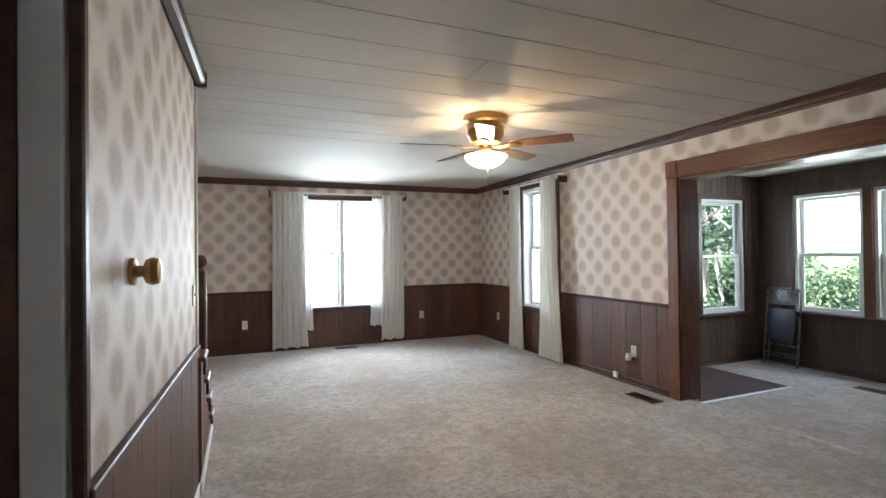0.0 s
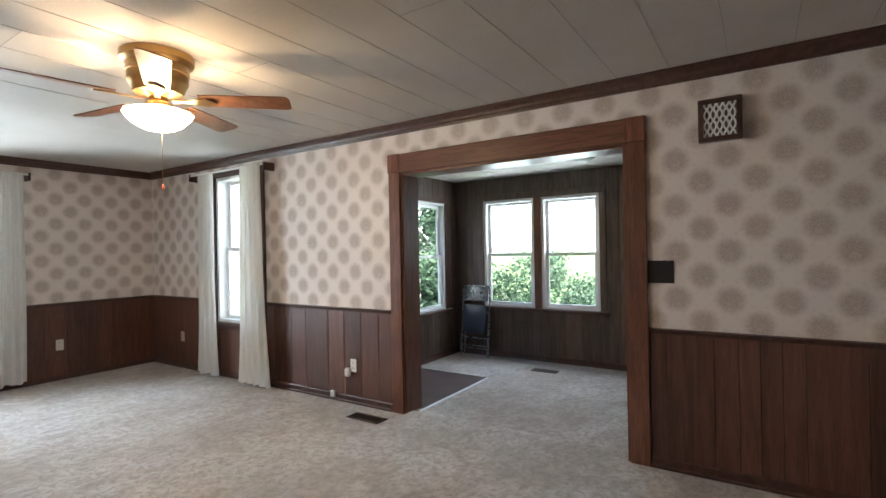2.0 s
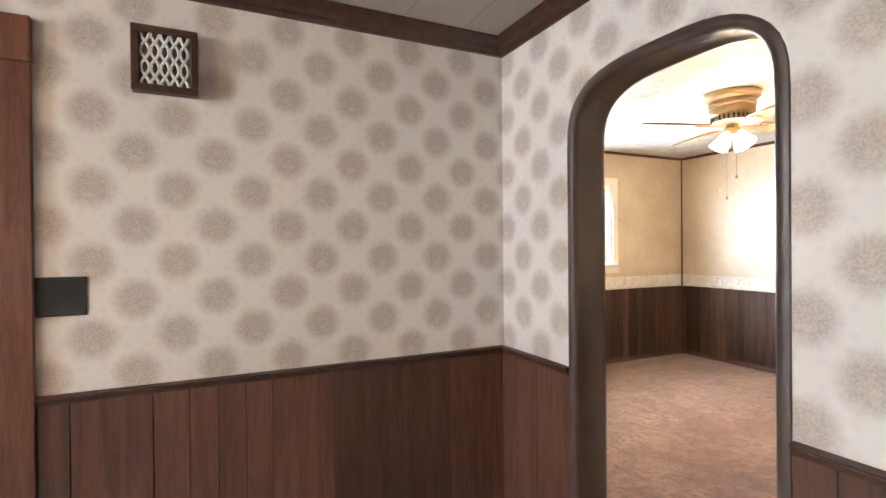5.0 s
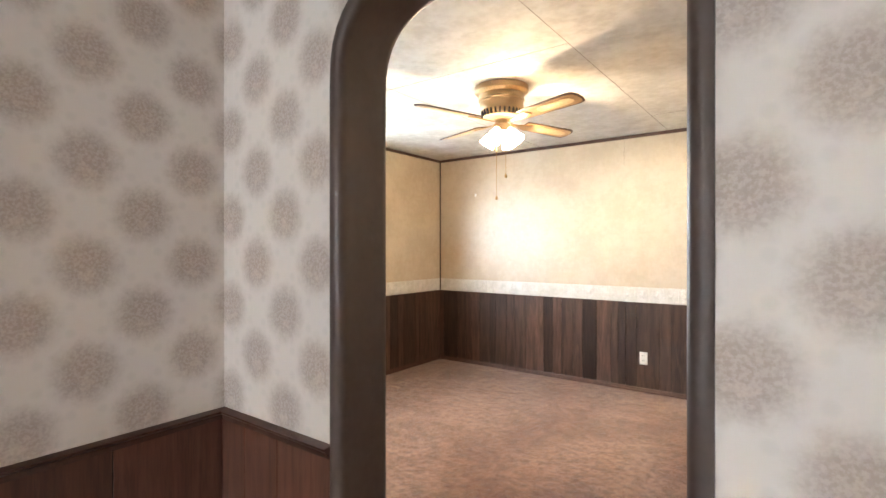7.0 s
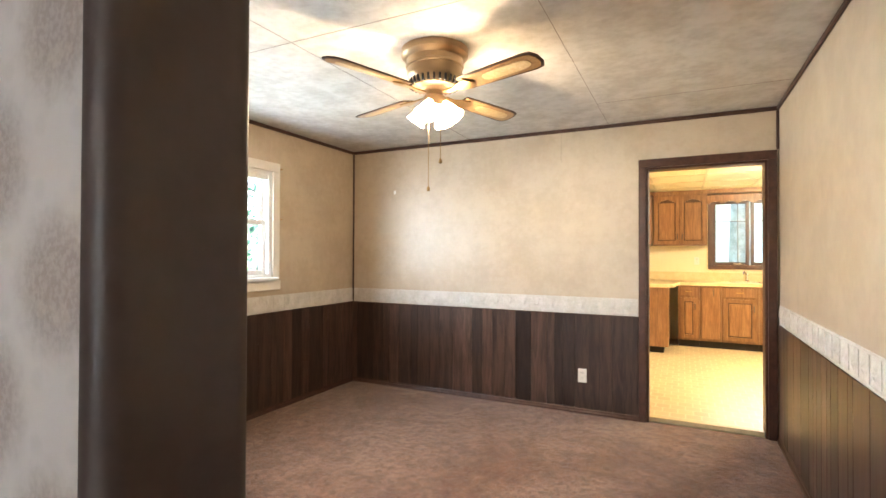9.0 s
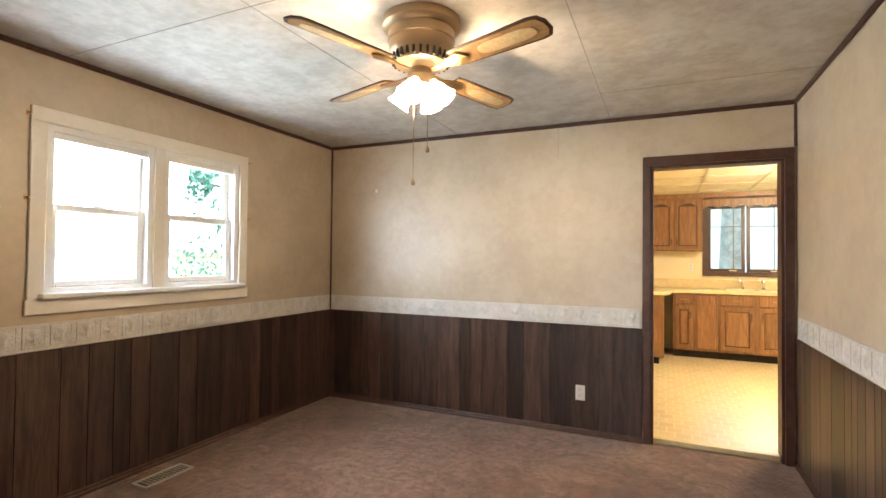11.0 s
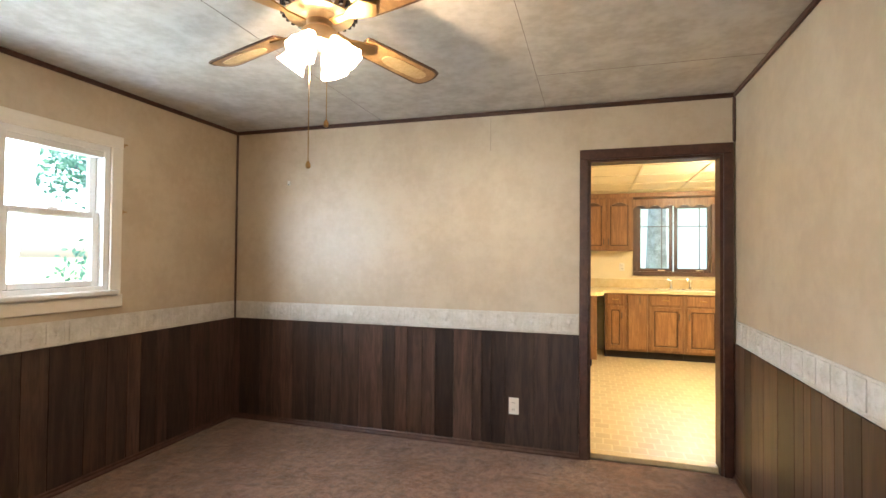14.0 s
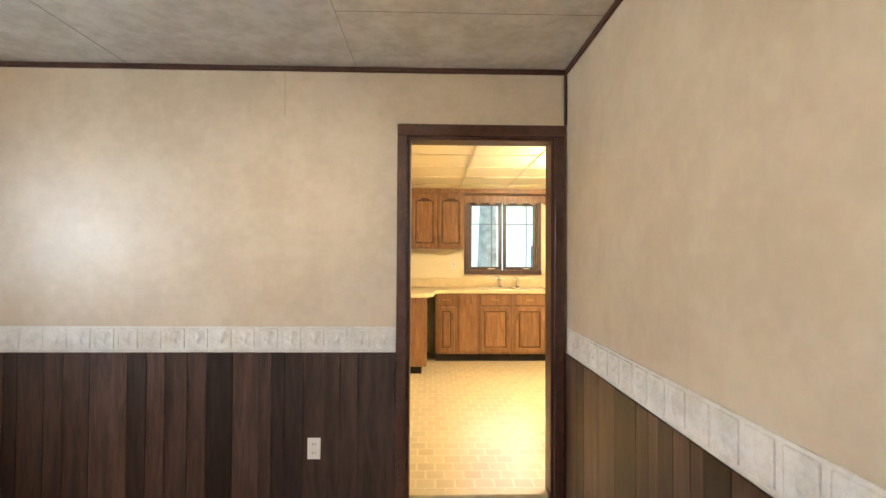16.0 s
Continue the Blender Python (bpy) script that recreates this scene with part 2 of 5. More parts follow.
M_BORDER = mottled("embossed_white_border", (0.54, 0.52, 0.48), (0.66, 0.64, 0.61), 14, 75, 0.45, 0.7, depth=0.006)
M_WHITE = plain("white_vinyl", (0.80, 0.80, 0.79), 0.35)
M_CREAMPAINT = plain("cream_paint", (0.77, 0.73, 0.66), 0.45)
M_PLATE = plain("ivory_plate", (0.78, 0.75, 0.69), 0.35)
M_BLACK = plain("black_slot", (0.012, 0.012, 0.013), 0.5)
M_GLASS = glass_material()
M_CURTAIN = fabric_material("cream_curtain", (0.86, 0.85, 0.82))
M_SHEER = fabric_material("white_sheer", (0.85, 0.86, 0.86))
M_BRASS = plain("antique_brass", (0.42, 0.26, 0.11), 0.32, 1.0)
M_STEEL = plain("dull_steel", (0.72, 0.72, 0.72), 0.42, 0.6)
M_CHROME = plain("chrome", (0.75, 0.75, 0.76), 0.12, 1.0)
M_BRONZE = plain("bronze_metal", (0.13, 0.095, 0.075), 0.45, 0.6)
M_OAK = wood("honey_oak", (0.165, 0.076, 0.032), (0.30, 0.155, 0.072), 0.33, (16, 16, 1.2), tone=0.12)
# oak darkened to paint in the shade of the door panel grooves
M_OAKGROOVE = wood("shaded_oak_groove", (0.050, 0.020, 0.008), (0.085, 0.036, 0.014), 0.45, (16, 16, 1.2), tone=0.1)
M_OAKDARK = wood("oak_face_frame", (0.135, 0.062, 0.027), (0.25, 0.128, 0.060), 0.38, (16, 16, 1.2), tone=0.1)
M_CANE = mottled("woven_cane", (0.55, 0.40, 0.20), (0.66, 0.52, 0.30), 60, 260, 0.6, 0.5)
M_BLADE = wood("walnut_blade", (0.13, 0.050, 0.022), (0.24, 0.105, 0.05), 0.35, (8, 8, 8), tone=0.1)
M_BLADE2 = wood("light_oak_blade", (0.30, 0.17, 0.07), (0.44, 0.27, 0.12), 0.35, (8, 8, 8), tone=0.1)
M_EDGE = plain("dark_blade_edge", (0.07, 0.035, 0.02), 0.45)
M_LAMPGLASS = lamp_glass_material("lit_frosted_glass", (1.0, 0.80, 0.54), 3.4, 0.5)
M_COUNTER = mottled("yellow_cream_laminate", (0.60, 0.47, 0.26), (0.68, 0.56, 0.34), 12, 150, 0.35, 0)
M_VINYL = vinyl_tile_material()
M_BROWNVINYL = mottled("dark_brown_vinyl", (0.055, 0.030, 0.026), (0.085, 0.046, 0.038), 2, 60, 0.5, 0.1)
M_KWALL = mottled("pale_yellow_wall", (0.72, 0.62, 0.42), (0.78, 0.69, 0.50), 2, 50, 0.5, 0.1)
M_SEAT = plain("blue_grey_vinyl", (0.07, 0.08, 0.105), 0.18)
M_TUBE = plain("grey_tube", (0.24, 0.24, 0.25), 0.28, 0.8)
M_BARK = mottled("grey_bark", (0.19, 0.18, 0.17), (0.36, 0.35, 0.34), 6, 30, 0.9, 0.9, depth=0.04)
M_LEAF = leaf_material("green_leaves", (0.026, 0.055, 0.036), (0.085, 0.14, 0.090))
M_LEAF2 = leaf_material("blue_green_needles", (0.05, 0.13, 0.10), (0.14, 0.28, 0.22))
M_GRASS = mottled("lawn", (0.06, 0.12, 0.03), (0.13, 0.19, 0.06), 0.6, 30, 0.9, 0.5)
M_SIDING = mottled("white_siding", (0.72, 0.73, 0.74), (0.80, 0.81, 0.82), 1, 40, 0.6, 0.05)
M_ROOF = mottled("grey_shingle", (0.10, 0.10, 0.11), (0.18, 0.18, 0.18), 3, 40, 0.9, 0.4)


# ---- building helpers ----
def box(bm, x0, x1, y0, y1, z0, z1, chamfer=0.0):
    if chamfer:
        tmp = bmesh.new()
        box(tmp, x0, x1, y0, y1, z0, z1)
        bmesh.ops.bevel(tmp, geom=tmp.edges[:], offset=chamfer, segments=1, affect="EDGES")
        me = bpy.data.meshes.new("tmp")
        tmp.to_mesh(me)
        tmp.free()
        bm.from_mesh(me)
        bpy.data.meshes.remove(me)
        return bm
    x0, x1 = sorted((x0, x1))
    y0, y1 = sorted((y0, y1))
    z0, z1 = sorted((z0, z1))
    v = [bm.verts.new(p) for p in ((x0, y0, z0), (x1, y0, z0), (x1, y1, z0), (x0, y1, z0), (x0, y0, z1), (x1, y0, z1), (x1, y1, z1), (x0, y1, z1))]
    for f in ((0, 3, 2, 1), (4, 5, 6, 7), (0, 1, 5, 4), (1, 2, 6, 5), (2, 3, 7, 6), (3, 0, 4, 7)):
        bm.faces.new([v[i] for i in f])
    return bm


def lathe(bm, prof, n=24, centre=(0, 0), flute=0.0, lobes=0):
    """Turned solid about a vertical axis; prof: (radius, z) from bottom to top."""
    rings = []
    for r, z in prof:
        ring = []
        for k in range(n):
            a = 2 * math.pi * k / n
            rr = r * (1 + flute * math.cos(lobes * a)) if lobes else r
            ring.append(bm.verts.new((centre[0] + rr * math.cos(a), centre[1] + rr * math.sin(a), z)))
        rings.append(ring)
    for a, b in zip(rings, rings[1:]):
        for k in range(n):
            bm.faces.new((a[k], a[(k + 1) % n], b[(k + 1) % n], b[k]))
    bm.faces.new(rings[0][::-1])
    bm.faces.new(rings[-1])
    return bm


def tube(bm, pts, r, n=8):
    """Round bar along points."""
    pts = [Vector(p) for p in pts]
    rings = []
    for i, p in enumerate(pts):
        d = (pts[min(i + 1, len(pts) - 1)] - pts[max(i - 1, 0)]).normalized()
        s = d.cross(Vector((0, 0, 1)) if abs(d.z) < 0.9 else Vector((1, 0, 0))).normalized()
        u = s.cross(d)
        rings.append([bm.verts.new(p + r * (math.cos(2 * math.pi * k / n) * s + math.sin(2 * math.pi * k / n) * u)) for k in range(n)])
    for a, b in zip(rings, rings[1:]):
        for k in range(n):
            bm.faces.new((a[k], a[(k + 1) % n], b[(k + 1) % n], b[k]))
    bm.faces.new(rings[0][::-1])
    bm.faces.new(rings[-1])
    return bm


def prism(bm, outline, z0, z1):
    """Flat outline (x, y) raised from z0 to z1."""
    lo = [bm.verts.new((x, y, z0)) for x, y in outline]
    hi = [bm.verts.new((x, y, z1)) for x, y in outline]
    bm.faces.new(lo[::-1])
    bm.faces.new(hi)
    n = len(outline)
    for k in range(n):
        bm.faces.new((lo[k], lo[(k + 1) % n], hi[(k + 1) % n], hi[k]))
    return bm


def part(name, bm, material, parent=None, label="", smooth=False, m=None):
    if m is not None:
        bmesh.ops.transform(bm, matrix=m, verts=bm.verts[:])
    bmesh.ops.recalc_face_normals(bm, faces=bm.faces[:])
    me = bpy.data.meshes.new(name)
    bm.to_mesh(me)
    bm.free()
    me.materials.append(material)
    if smooth:
        for p in me.polygons:
            p.use_smooth = True
        me.set_sharp_from_angle(angle=radians(38))
    ob = new(name, me)
    if parent:
        ob.parent = parent
    if label:
        tagged(ob, label)
    return ob


def thing(name, label, category, group="", kind=""):
    return tagged(new(name), label, category, group, kind)


def wbox(bm, face, pos, c0, c1, z0, z1, d0, d1, chamfer=0.0):
    """Box on a wall: c along it, d out of its face into the room."""
    if face == "E":
        return box(bm, pos - d1, pos - d0, c0, c1, z0, z1, chamfer)
    if face == "W":
        return box(bm, pos + d0, pos + d1, c0, c1, z0, z1, chamfer)
    if face == "N":
        return box(bm, c0, c1, pos - d1, pos - d0, z0, z1, chamfer)
    return box(bm, c0, c1, pos + d0, pos + d1, z0, z1, chamfer)


def wpart(name, material, face, pos, c0, c1, z0, z1, d0, d1, parent=None, label="", chamfer=0.0):
    return part(name, wbox(bmesh.new(), face, pos, c0, c1, z0, z1, d0, d1, chamfer), material, parent, label)


def wall(name, face, pos, c0, c1, z0, z1, thick, material, label, openings=()):
    bm = bmesh.new()
    cs = c0
    for a, b, lo, hi in sorted(openings):
        if a > cs:
            wbox(bm, face, pos, cs, a, z0, z1, -thick, 0)
        if lo > z0:
            wbox(bm, face, pos, a, b, z0, lo, -thick, 0)
        if hi < z1:
            wbox(bm, face, pos, a, b, hi, z1, -thick, 0)
        cs = b
    if cs < c1:
        wbox(bm, face, pos, cs, c1, z0, z1, -thick, 0)
    return tagged(part(name, bm, material), label, "wall", "", "structure")


rng = random.Random(4)


def planks(parent, face, pos, c0, c1, z0, z1, material, widths, d=0.004, skip=()):
    """Grooved panelling: a dark backing sheet and one board after another."""
    spans, cs = [], c0
    for a, b, lo, hi in sorted(skip):
        spans.append((cs, a, z0, z1))
        if lo > z0 + 0.02:
            spans.append((a, b, z0, min(lo, z1)))
        if hi < z1 - 0.02:
            spans.append((a, b, hi, z1))
        cs = b
    spans.append((cs, c1, z0, z1))
    for a, b, lo, hi in spans:
        if b - a < 0.02 or hi - lo < 0.02:
            continue
        wpart("panel_backing", M_GROOVE, face, pos, a, b, lo, hi, 0.001, d, parent)
        x = a
        while x < b - 0.001:
            w = min(rng.choice(widths), b - x)
            if b - x - w < 0.03:
                w = b - x
            wpart("plank", material, face, pos, x + 0.0016, x + w - 0.0016, lo, hi, d, d + 0.006, parent, "", 0.0015)
            x += w


def moulding(name, material, face, pos, c0, c1, prof, label, category="moulding"):
    """Strip along a wall; prof: (d, z) outline."""
    bm = bmesh.new()
    ends = []
    for c in (c0, c1):
        ring = []
        for d, z in prof:
            p = {"E": (pos - d, c, z), "W": (pos + d, c, z), "N": (c, pos - d, z), "S": (c, pos + d, z)}[face]
            ring.append(bm.verts.new(p))
        ends.append(ring)
    n = len(prof)
    for k in range(n):
        bm.faces.new((ends[0][k], ends[0][(k + 1) % n], ends[1][(k + 1) % n], ends[1][k]))
    bm.faces.new(ends[0])
    bm.faces.new(ends[1][::-1])
    return tagged(part(name, bm, material), label, category, "", "structure")


def crown(face, pos, c0, c1, top=2.367):
    return moulding("trim", M_TRIM, face, pos, c0, c1, [(0.0, top - 0.082), (0.016, top - 0.082), (0.020, top - 0.068), (0.030, top - 0.060), (0.036, top - 0.042), (0.052, top - 0.022), (0.062, top - 0.014), (0.062, top), (0.0, top)], "dark brown wooden crown moulding under the ceiling", "crown moulding")


def chair_rail(face, pos, c0, c1, z=0.835):
    return moulding("trim", M_TRIM, face, pos, c0, c1, [(0.0, z - 0.028), (0.014, z - 0.028), (0.018, z - 0.012), (0.026, z - 0.006), (0.026, z), (0.0, z + 0.004)], "dark brown chair rail above the panelling", "chair rail")


def baseboard(face, pos, c0, c1, h=0.07, z=0.0, mat=None):
    return moulding("baseboard", mat or M_TRIM, face, pos, c0, c1, [(0.0, z), (0.022, z), (0.022, z + 0.012), (0.014, z + 0.022), (0.014, z + h - 0.012), (0.008, z + h), (0.0, z + h)], "low dark brown wooden baseboard", "baseboard")

# ---- the plan ----
E, N, A, A2, WX = 3.46, 7.18, -0.54, -0.69, -1.30      # living room: east, north, arch wall front and back, west
BX, BN, BS, BZ = 6.07, 4.30, 0.55, -0.08               # sun porch: east, north, south, floor
DX, DS, DW = 5.555, -4.47, 1.81                        # dining room: east, south, west
KY, KX0, KX1, KZ = -8.60, 0.35, 4.3, 0.03              # kitchen: back wall, sides, floor
H, HL = 2.40, 2.365
T = 0.20
BAY = (1.45, 3.215, BZ, 1.97)
NWIN = (0.62, 1.86, 0.57, 2.12)
SWIN = (5.04, 5.80, 0.60, 2.17)
BW1, BW2 = (3.14, 3.86, 0.58, 1.97), (2.33, 3.05, 0.58, 1.97)
BWN = (5.02, 5.78, 0.55, 1.95)
DWIN = (-3.33, -2.06, 1.13, 2.02)
KDOOR = (1.88, 2.695, 0.0, 2.02)
KWIN = (1.07, 2.03, 1.18, 2.13)


def slab(name, material, x0, x1, y0, y1, z0, z1, label, category):
    return tagged(part(name, box(bmesh.new(), x0, x1, y0, y1, z0, z1), material), label, category, "", "structure")


# floors and ceilings
slab("floor", M_CARPET, WX - 0.1, E + 0.03, A, N + 0.1, -0.15, 0.0, "worn grey-beige cut-pile carpet wall to wall", "floor")
slab("floor", M_CARPET, E + 0.03, BX + 0.1, BS - 0.1, BN + 0.1, BZ - 0.12, BZ, "pale grey-beige carpet of the sun porch, one low step down", "floor")
slab("floor", M_CARPET2, DW - 0.1, DX + 0.1, DS - 0.02, A, -0.15, 0.0, "stained pinkish brown carpet of the dining room", "floor")
slab("floor", M_VINYL, KX0 - 0.1, KX1 + 0.1, KY - 0.1, DS - 0.05, -0.12, KZ, "yellow patterned sheet vinyl kitchen floor", "floor")
slab("ceiling", M_CEIL, WX - 0.1, E + T, A - 0.1, N + 0.1, HL, H + 0.15, "off-white ceiling boards with thin dark seams", "ceiling")
slab("ceiling", M_CEIL, E + T, BX + 0.1, BS - 0.1, BN + 0.1, 2.26, 2.40, "white tiled porch ceiling", "ceiling")
slab("ceiling", M_CEIL2, DW - 0.1, DX + 0.1, DS - 0.12, A - 0.1, H, H + 0.15, "mottled cream stippled ceiling panels with seams", "ceiling")
slab("ceiling", M_KWALL, KX0 - 0.1, KX1 + 0.1, KY - 0.1, DS - 0.12, 2.28, 2.42, "yellowed suspended tile ceiling", "ceiling")

# ceiling seams
bm = bmesh.new()
for i in range(26):
    y = A + 0.25 + 0.295 * i
    if y < 4.6:
        box(bm, WX, E - 0.08, y - 0.0010, y + 0.0010, HL - 0.0015, HL + 0.001)
for i in range(25):
    y = A + 0.25 + 0.295 * i
    for x in ((1.12,) if i % 4 == 1 else (2.0,) if i % 4 == 3 else ()):
        if y + 0.295 < 4.6:
            box(bm, x - 0.0012, x + 0.0012, y, y + 0.295, HL - 0.0012, HL + 0.001)
tagged(part("trim", bm, M_SEAM), "thin dark seams between ceiling boards", "ceiling seam", "", "structure")
bm = bmesh.new()
for x in (2.98, 4.22):
    box(bm, x - 0.0013, x + 0.0013, DS, A2, H - 0.0015, H + 0.001)
for y in (-2.14, -3.85):
    box(bm, DW if y < -3 else 2.98, 2.98 if y < -3 else DX, y - 0.0013, y + 0.0013, H - 0.0015, H + 0.001)
tagged(part("trim", bm, M_SEAM), "thin seams between dining ceiling panels", "ceiling seam", "", "structure")
bm = bmesh.new()
for i in range(9):
    box(bm, E + T, BX, BS + 0.6 * i - 0.003, BS + 0.6 * i + 0.003, 2.2575, 2.261)
    box(bm, E + T + 0.6 * i - 0.003, E + T + 0.6 * i + 0.003, BS, BN, 2.258, 2.261) if i < 5 else None
tagged(part("trim", bm, plain("pale_joint", (0.5, 0.5, 0.5), 0.8)), "joints of the porch ceiling tiles", "ceiling seam", "", "structure")
bm = bmesh.new()
for i in range(7):
    box(bm, KX0, KX1, KY + 0.61 * i - 0.012, KY + 0.61 * i + 0.012, 2.274, 2.281)
for i in range(7):
    box(bm, KX0 + 0.61 * i - 0.012, KX0 + 0.61 * i + 0.012, KY, DS - 0.12, 2.2735, 2.281)
tagged(part("trim", bm, plain("ceiling_grid", (0.62, 0.52, 0.34), 0.4)), "metal grid of the suspended kitchen ceiling", "ceiling grid", "", "structure")

# living room walls
wall("wall_north", "N", N, WX - 0.1, E + T, 0, H, 0.18, M_PAPER, "pale floral wallpaper over dark panelled wainscot", [NWIN])
wall("wall_east", "E", E, A, N, BZ - 0.1, H, T, M_PAPER, "pale wallpaper with brown floral sprays", [BAY, SWIN])
wall("wall_west", "W", WX, A2, N, 0, H, 0.12, M_PAPER, "pale floral wallpapered stair wall")
# arch wall, built as one outline with the arch cut out
AL, AR = 2.93, 2.125


def arch_curve(x0, x1, spring, rise, n=22):
    """Points of a flat-topped arch from x0 (spring) to x1 (spring)."""
    cx, hw = (x0 + x1) / 2, (x1 - x0) / 2
    out = []
    for k in range(n + 1):
        a = math.pi * k / n
        s, c = math.sin(a), -math.cos(a)
        out.append((cx + hw * math.copysign(abs(c) ** 0.62, c), spring + rise * s ** 0.72))
    return out


ARCH = arch_curve(AR, AL, 1.74, 0.25)
bm = bmesh.new()
box(bm, WX - 0.1, AR, A2, A, 0, H)
box(bm, AL, DX + 0.2, A2, A, 0, H)
pts = ARCH
for (xa, za), (xb, zb) in zip(pts, pts[1:]):
    v = [bm.verts.new(p) for p in ((xa, A, za), (xb, A, zb), (xb, A, H), (xa, A, H), (xa, A2, za), (xb, A2, zb), (xb, A2, H), (xa, A2, H))]
    for f in ((0, 1, 2, 3), (7, 6, 5, 4), (0, 4, 5, 1)):
        bm.faces.new([v[i] for i in f])
arch_wall = tagged(part("wall_south", bm, M_PAPER), "wallpapered wall with an open archway", "wall", "", "structure")


def arch_trim():
    """Brown painted lining and beads round the archway."""
    t = thing("archway_lining", "brown gloss-painted archway lining with rounded edges", "archway", kind="structure")
    path = [(AR, 0.0), (AR, 1.2)] + ARCH + [(AL, 1.2), (AL, 0.0)]
    inset = []
    for i, (x, z) in enumerate(path):
        p0, p1 = path[max(i - 1, 0)], path[min(i + 1, len(path) - 1)]
        dx, dz = p1[0] - p0[0], p1[1] - p0[1]
        ln = math.hypot(dx, dz)
        inset.append((dz / ln, -dx / ln))
    bm = bmesh.new()
    # cross-section: (offset into the opening, y)
    prof = [(-0.022, A + 0.001), (-0.022, A + 0.010), (-0.010, A + 0.016), (0.006, A + 0.014), (0.016, A + 0.004), (0.018, A - 0.012), (0.012, A - 0.03),
            (0.012, A2 + 0.03), (0.018, A2 + 0.012), (0.016, A2 - 0.004), (0.006, A2 - 0.014), (-0.022, A2 - 0.010), (-0.022, A2 - 0.001)]
    rings = []
    for (x, z), (nx, nz) in zip(path, inset):
        rings.append([bm.verts.new((x + o * nx, y, max(0.0, z + o * nz))) for o, y in prof])
    for a, b in zip(rings, rings[1:]):
        for k in range(len(prof) - 1):
            bm.faces.new((a[k], a[k + 1], b[k + 1], b[k]))
    part("lining", bm, M_ARCH, t, smooth=True)


arch_trim()

# sun porch walls
wall("wall_porch_east", "E", BX, BS - 0.1, BN + 0.12, BZ, H, 0.14, M_GROOVE, "brown vertical panelling with a pair of windows", [BW1, BW2])
wall("wall_porch_north", "N", BN, E + T, BX, BZ, H, 0.12, M_GROOVE, "dark brown panelling with one window", [BWN])
wall("wall_porch_south", "S", BS, E + T, BX, BZ, H, 0.12, M_GROOVE, "dark brown panelled porch wall")
# dining room walls
wall("wall_dining_east", "E", DX, DS - 0.12, A2, 0, H, 0.15, M_CREAM, "cream satin-painted wall with a twin window", [DWIN])
wall("wall_dining_south", "S", DS, DW, DX, 0, H, 0.12, M_CREAM, "cream painted wall over dark plank wainscot", [KDOOR])
wall("wall_dining_west", "W", DW, DS - 0.12, A2, 0, H, 0.12, M_CREAM, "cream stippled wall over dark plank wainscot")
# kitchen walls
wall("wall_kitchen_south", "S", KY, KX0 - 0.1, KX1 + 0.1, 0, H, 0.15, M_KWALL, "pale yellow kitchen wall with a casement window", [KWIN])
wall("wall_kitchen_east", "E", KX1, KY, DS - 0.12, 0, H, 0.12, M_KWALL, "pale yellow kitchen wall")
wall("wall_kitchen_west", "W", KX0, KY, DS - 0.12, 0, H, 0.12, M_KWALL, "pale yellow kitchen wall")
slab("wall_kitchen_north", M_KWALL, KX0, DW - 0.12, DS - 0.12, DS, 0, H, "pale yellow kitchen wall", "wall")

# crown, chair rail, baseboards
crown("N", N, WX, E - 0.0)
crown("E", E, A, N)
crown("S", A, WX, E)
crown("W", WX, A, N)
chair_rail("N", N, WX, NWIN[0] - 0.07)
chair_rail("N", N, NWIN[1] + 0.07, E)
chair_rail("E", E, A, BAY[0] - 0.115)
chair_rail("E", E, BAY[1] + 0.13, SWIN[0] - 0.085)
chair_rail("E", E, SWIN[1] + 0.085, N)
chair_rail("S", A, AL + 0.025, E)
chair_rail("S", A, DW - 0.4, AR - 0.025)
chair_rail("S", A, WX, DW - 0.4)
baseboard("N", N, WX, E, 0.05)
baseboard("E", E, A, BAY[0] - 0.115)
baseboard("E", E, BAY[1] + 0.13, N)
baseboard("S", A, AL + 0.02, E)
baseboard("S", A, WX, AR - 0.02)
baseboard("E", BX, BS, BN, 0.075, BZ)
baseboard("N", BN, E + T, BX, 0.075, BZ)
baseboard("S", DS, 2.745, DX, 0.045)
baseboard("E", DX, DS, A2, 0.045)
baseboard("W", DW, DS, A2, 0.045)


def bead(face, pos, c0, c1, z0, z1, label):
    return tagged(wpart("trim", M_TRIM, face, pos, c0, c1, z0, z1, 0, 0.016, None, "", 0.005), label, "corner bead", "", "structure")


bead("S", DS, DW, DX, H - 0.03, H, "thin dark brown bead at the ceiling")
bead("E", DX, DS + 0.016, A2, H - 0.03, H, "thin dark brown bead at the ceiling")
bead("W", DW, DS + 0.016, A2, H - 0.03, H, "thin dark brown bead at the ceiling")
bead("N", A2, DW, DX, H - 0.03, H, "thin dark brown bead at the ceiling")
bead("S", DS, DX - 0.018, DX, 0.83, H - 0.03, "dark brown corner bead")
bead("S", DS, DW, DW + 0.018, 2.09, H - 0.03, "dark brown corner bead")

# ---- living room openings ----


def casing_set(name, face, pos, op, w, material, label, head=None, sill=True, d=0.02, horizontal=None, category="door casing"):
    """Boards round an opening."""
    c0, c1, z0, z1 = op
    t = thing(name, label, category, kind="structure")
    head = head or w
    wpart("side_casing", material, face, pos, c0 - w, c0, z0 - (w if sill else 0), z1, 0.001, d, t, "", 0.003)
    wpart("side_casing", material, face, pos, c1, c1 + w, z0 - (w if sill else 0), z1, 0.001, d, t, "", 0.003)
    wpart("head_casing", horizontal or material, face, pos, c0 - w, c1 + w, z1, z1 + head, 0.001, d + 0.002, t, "", 0.003)
    return t


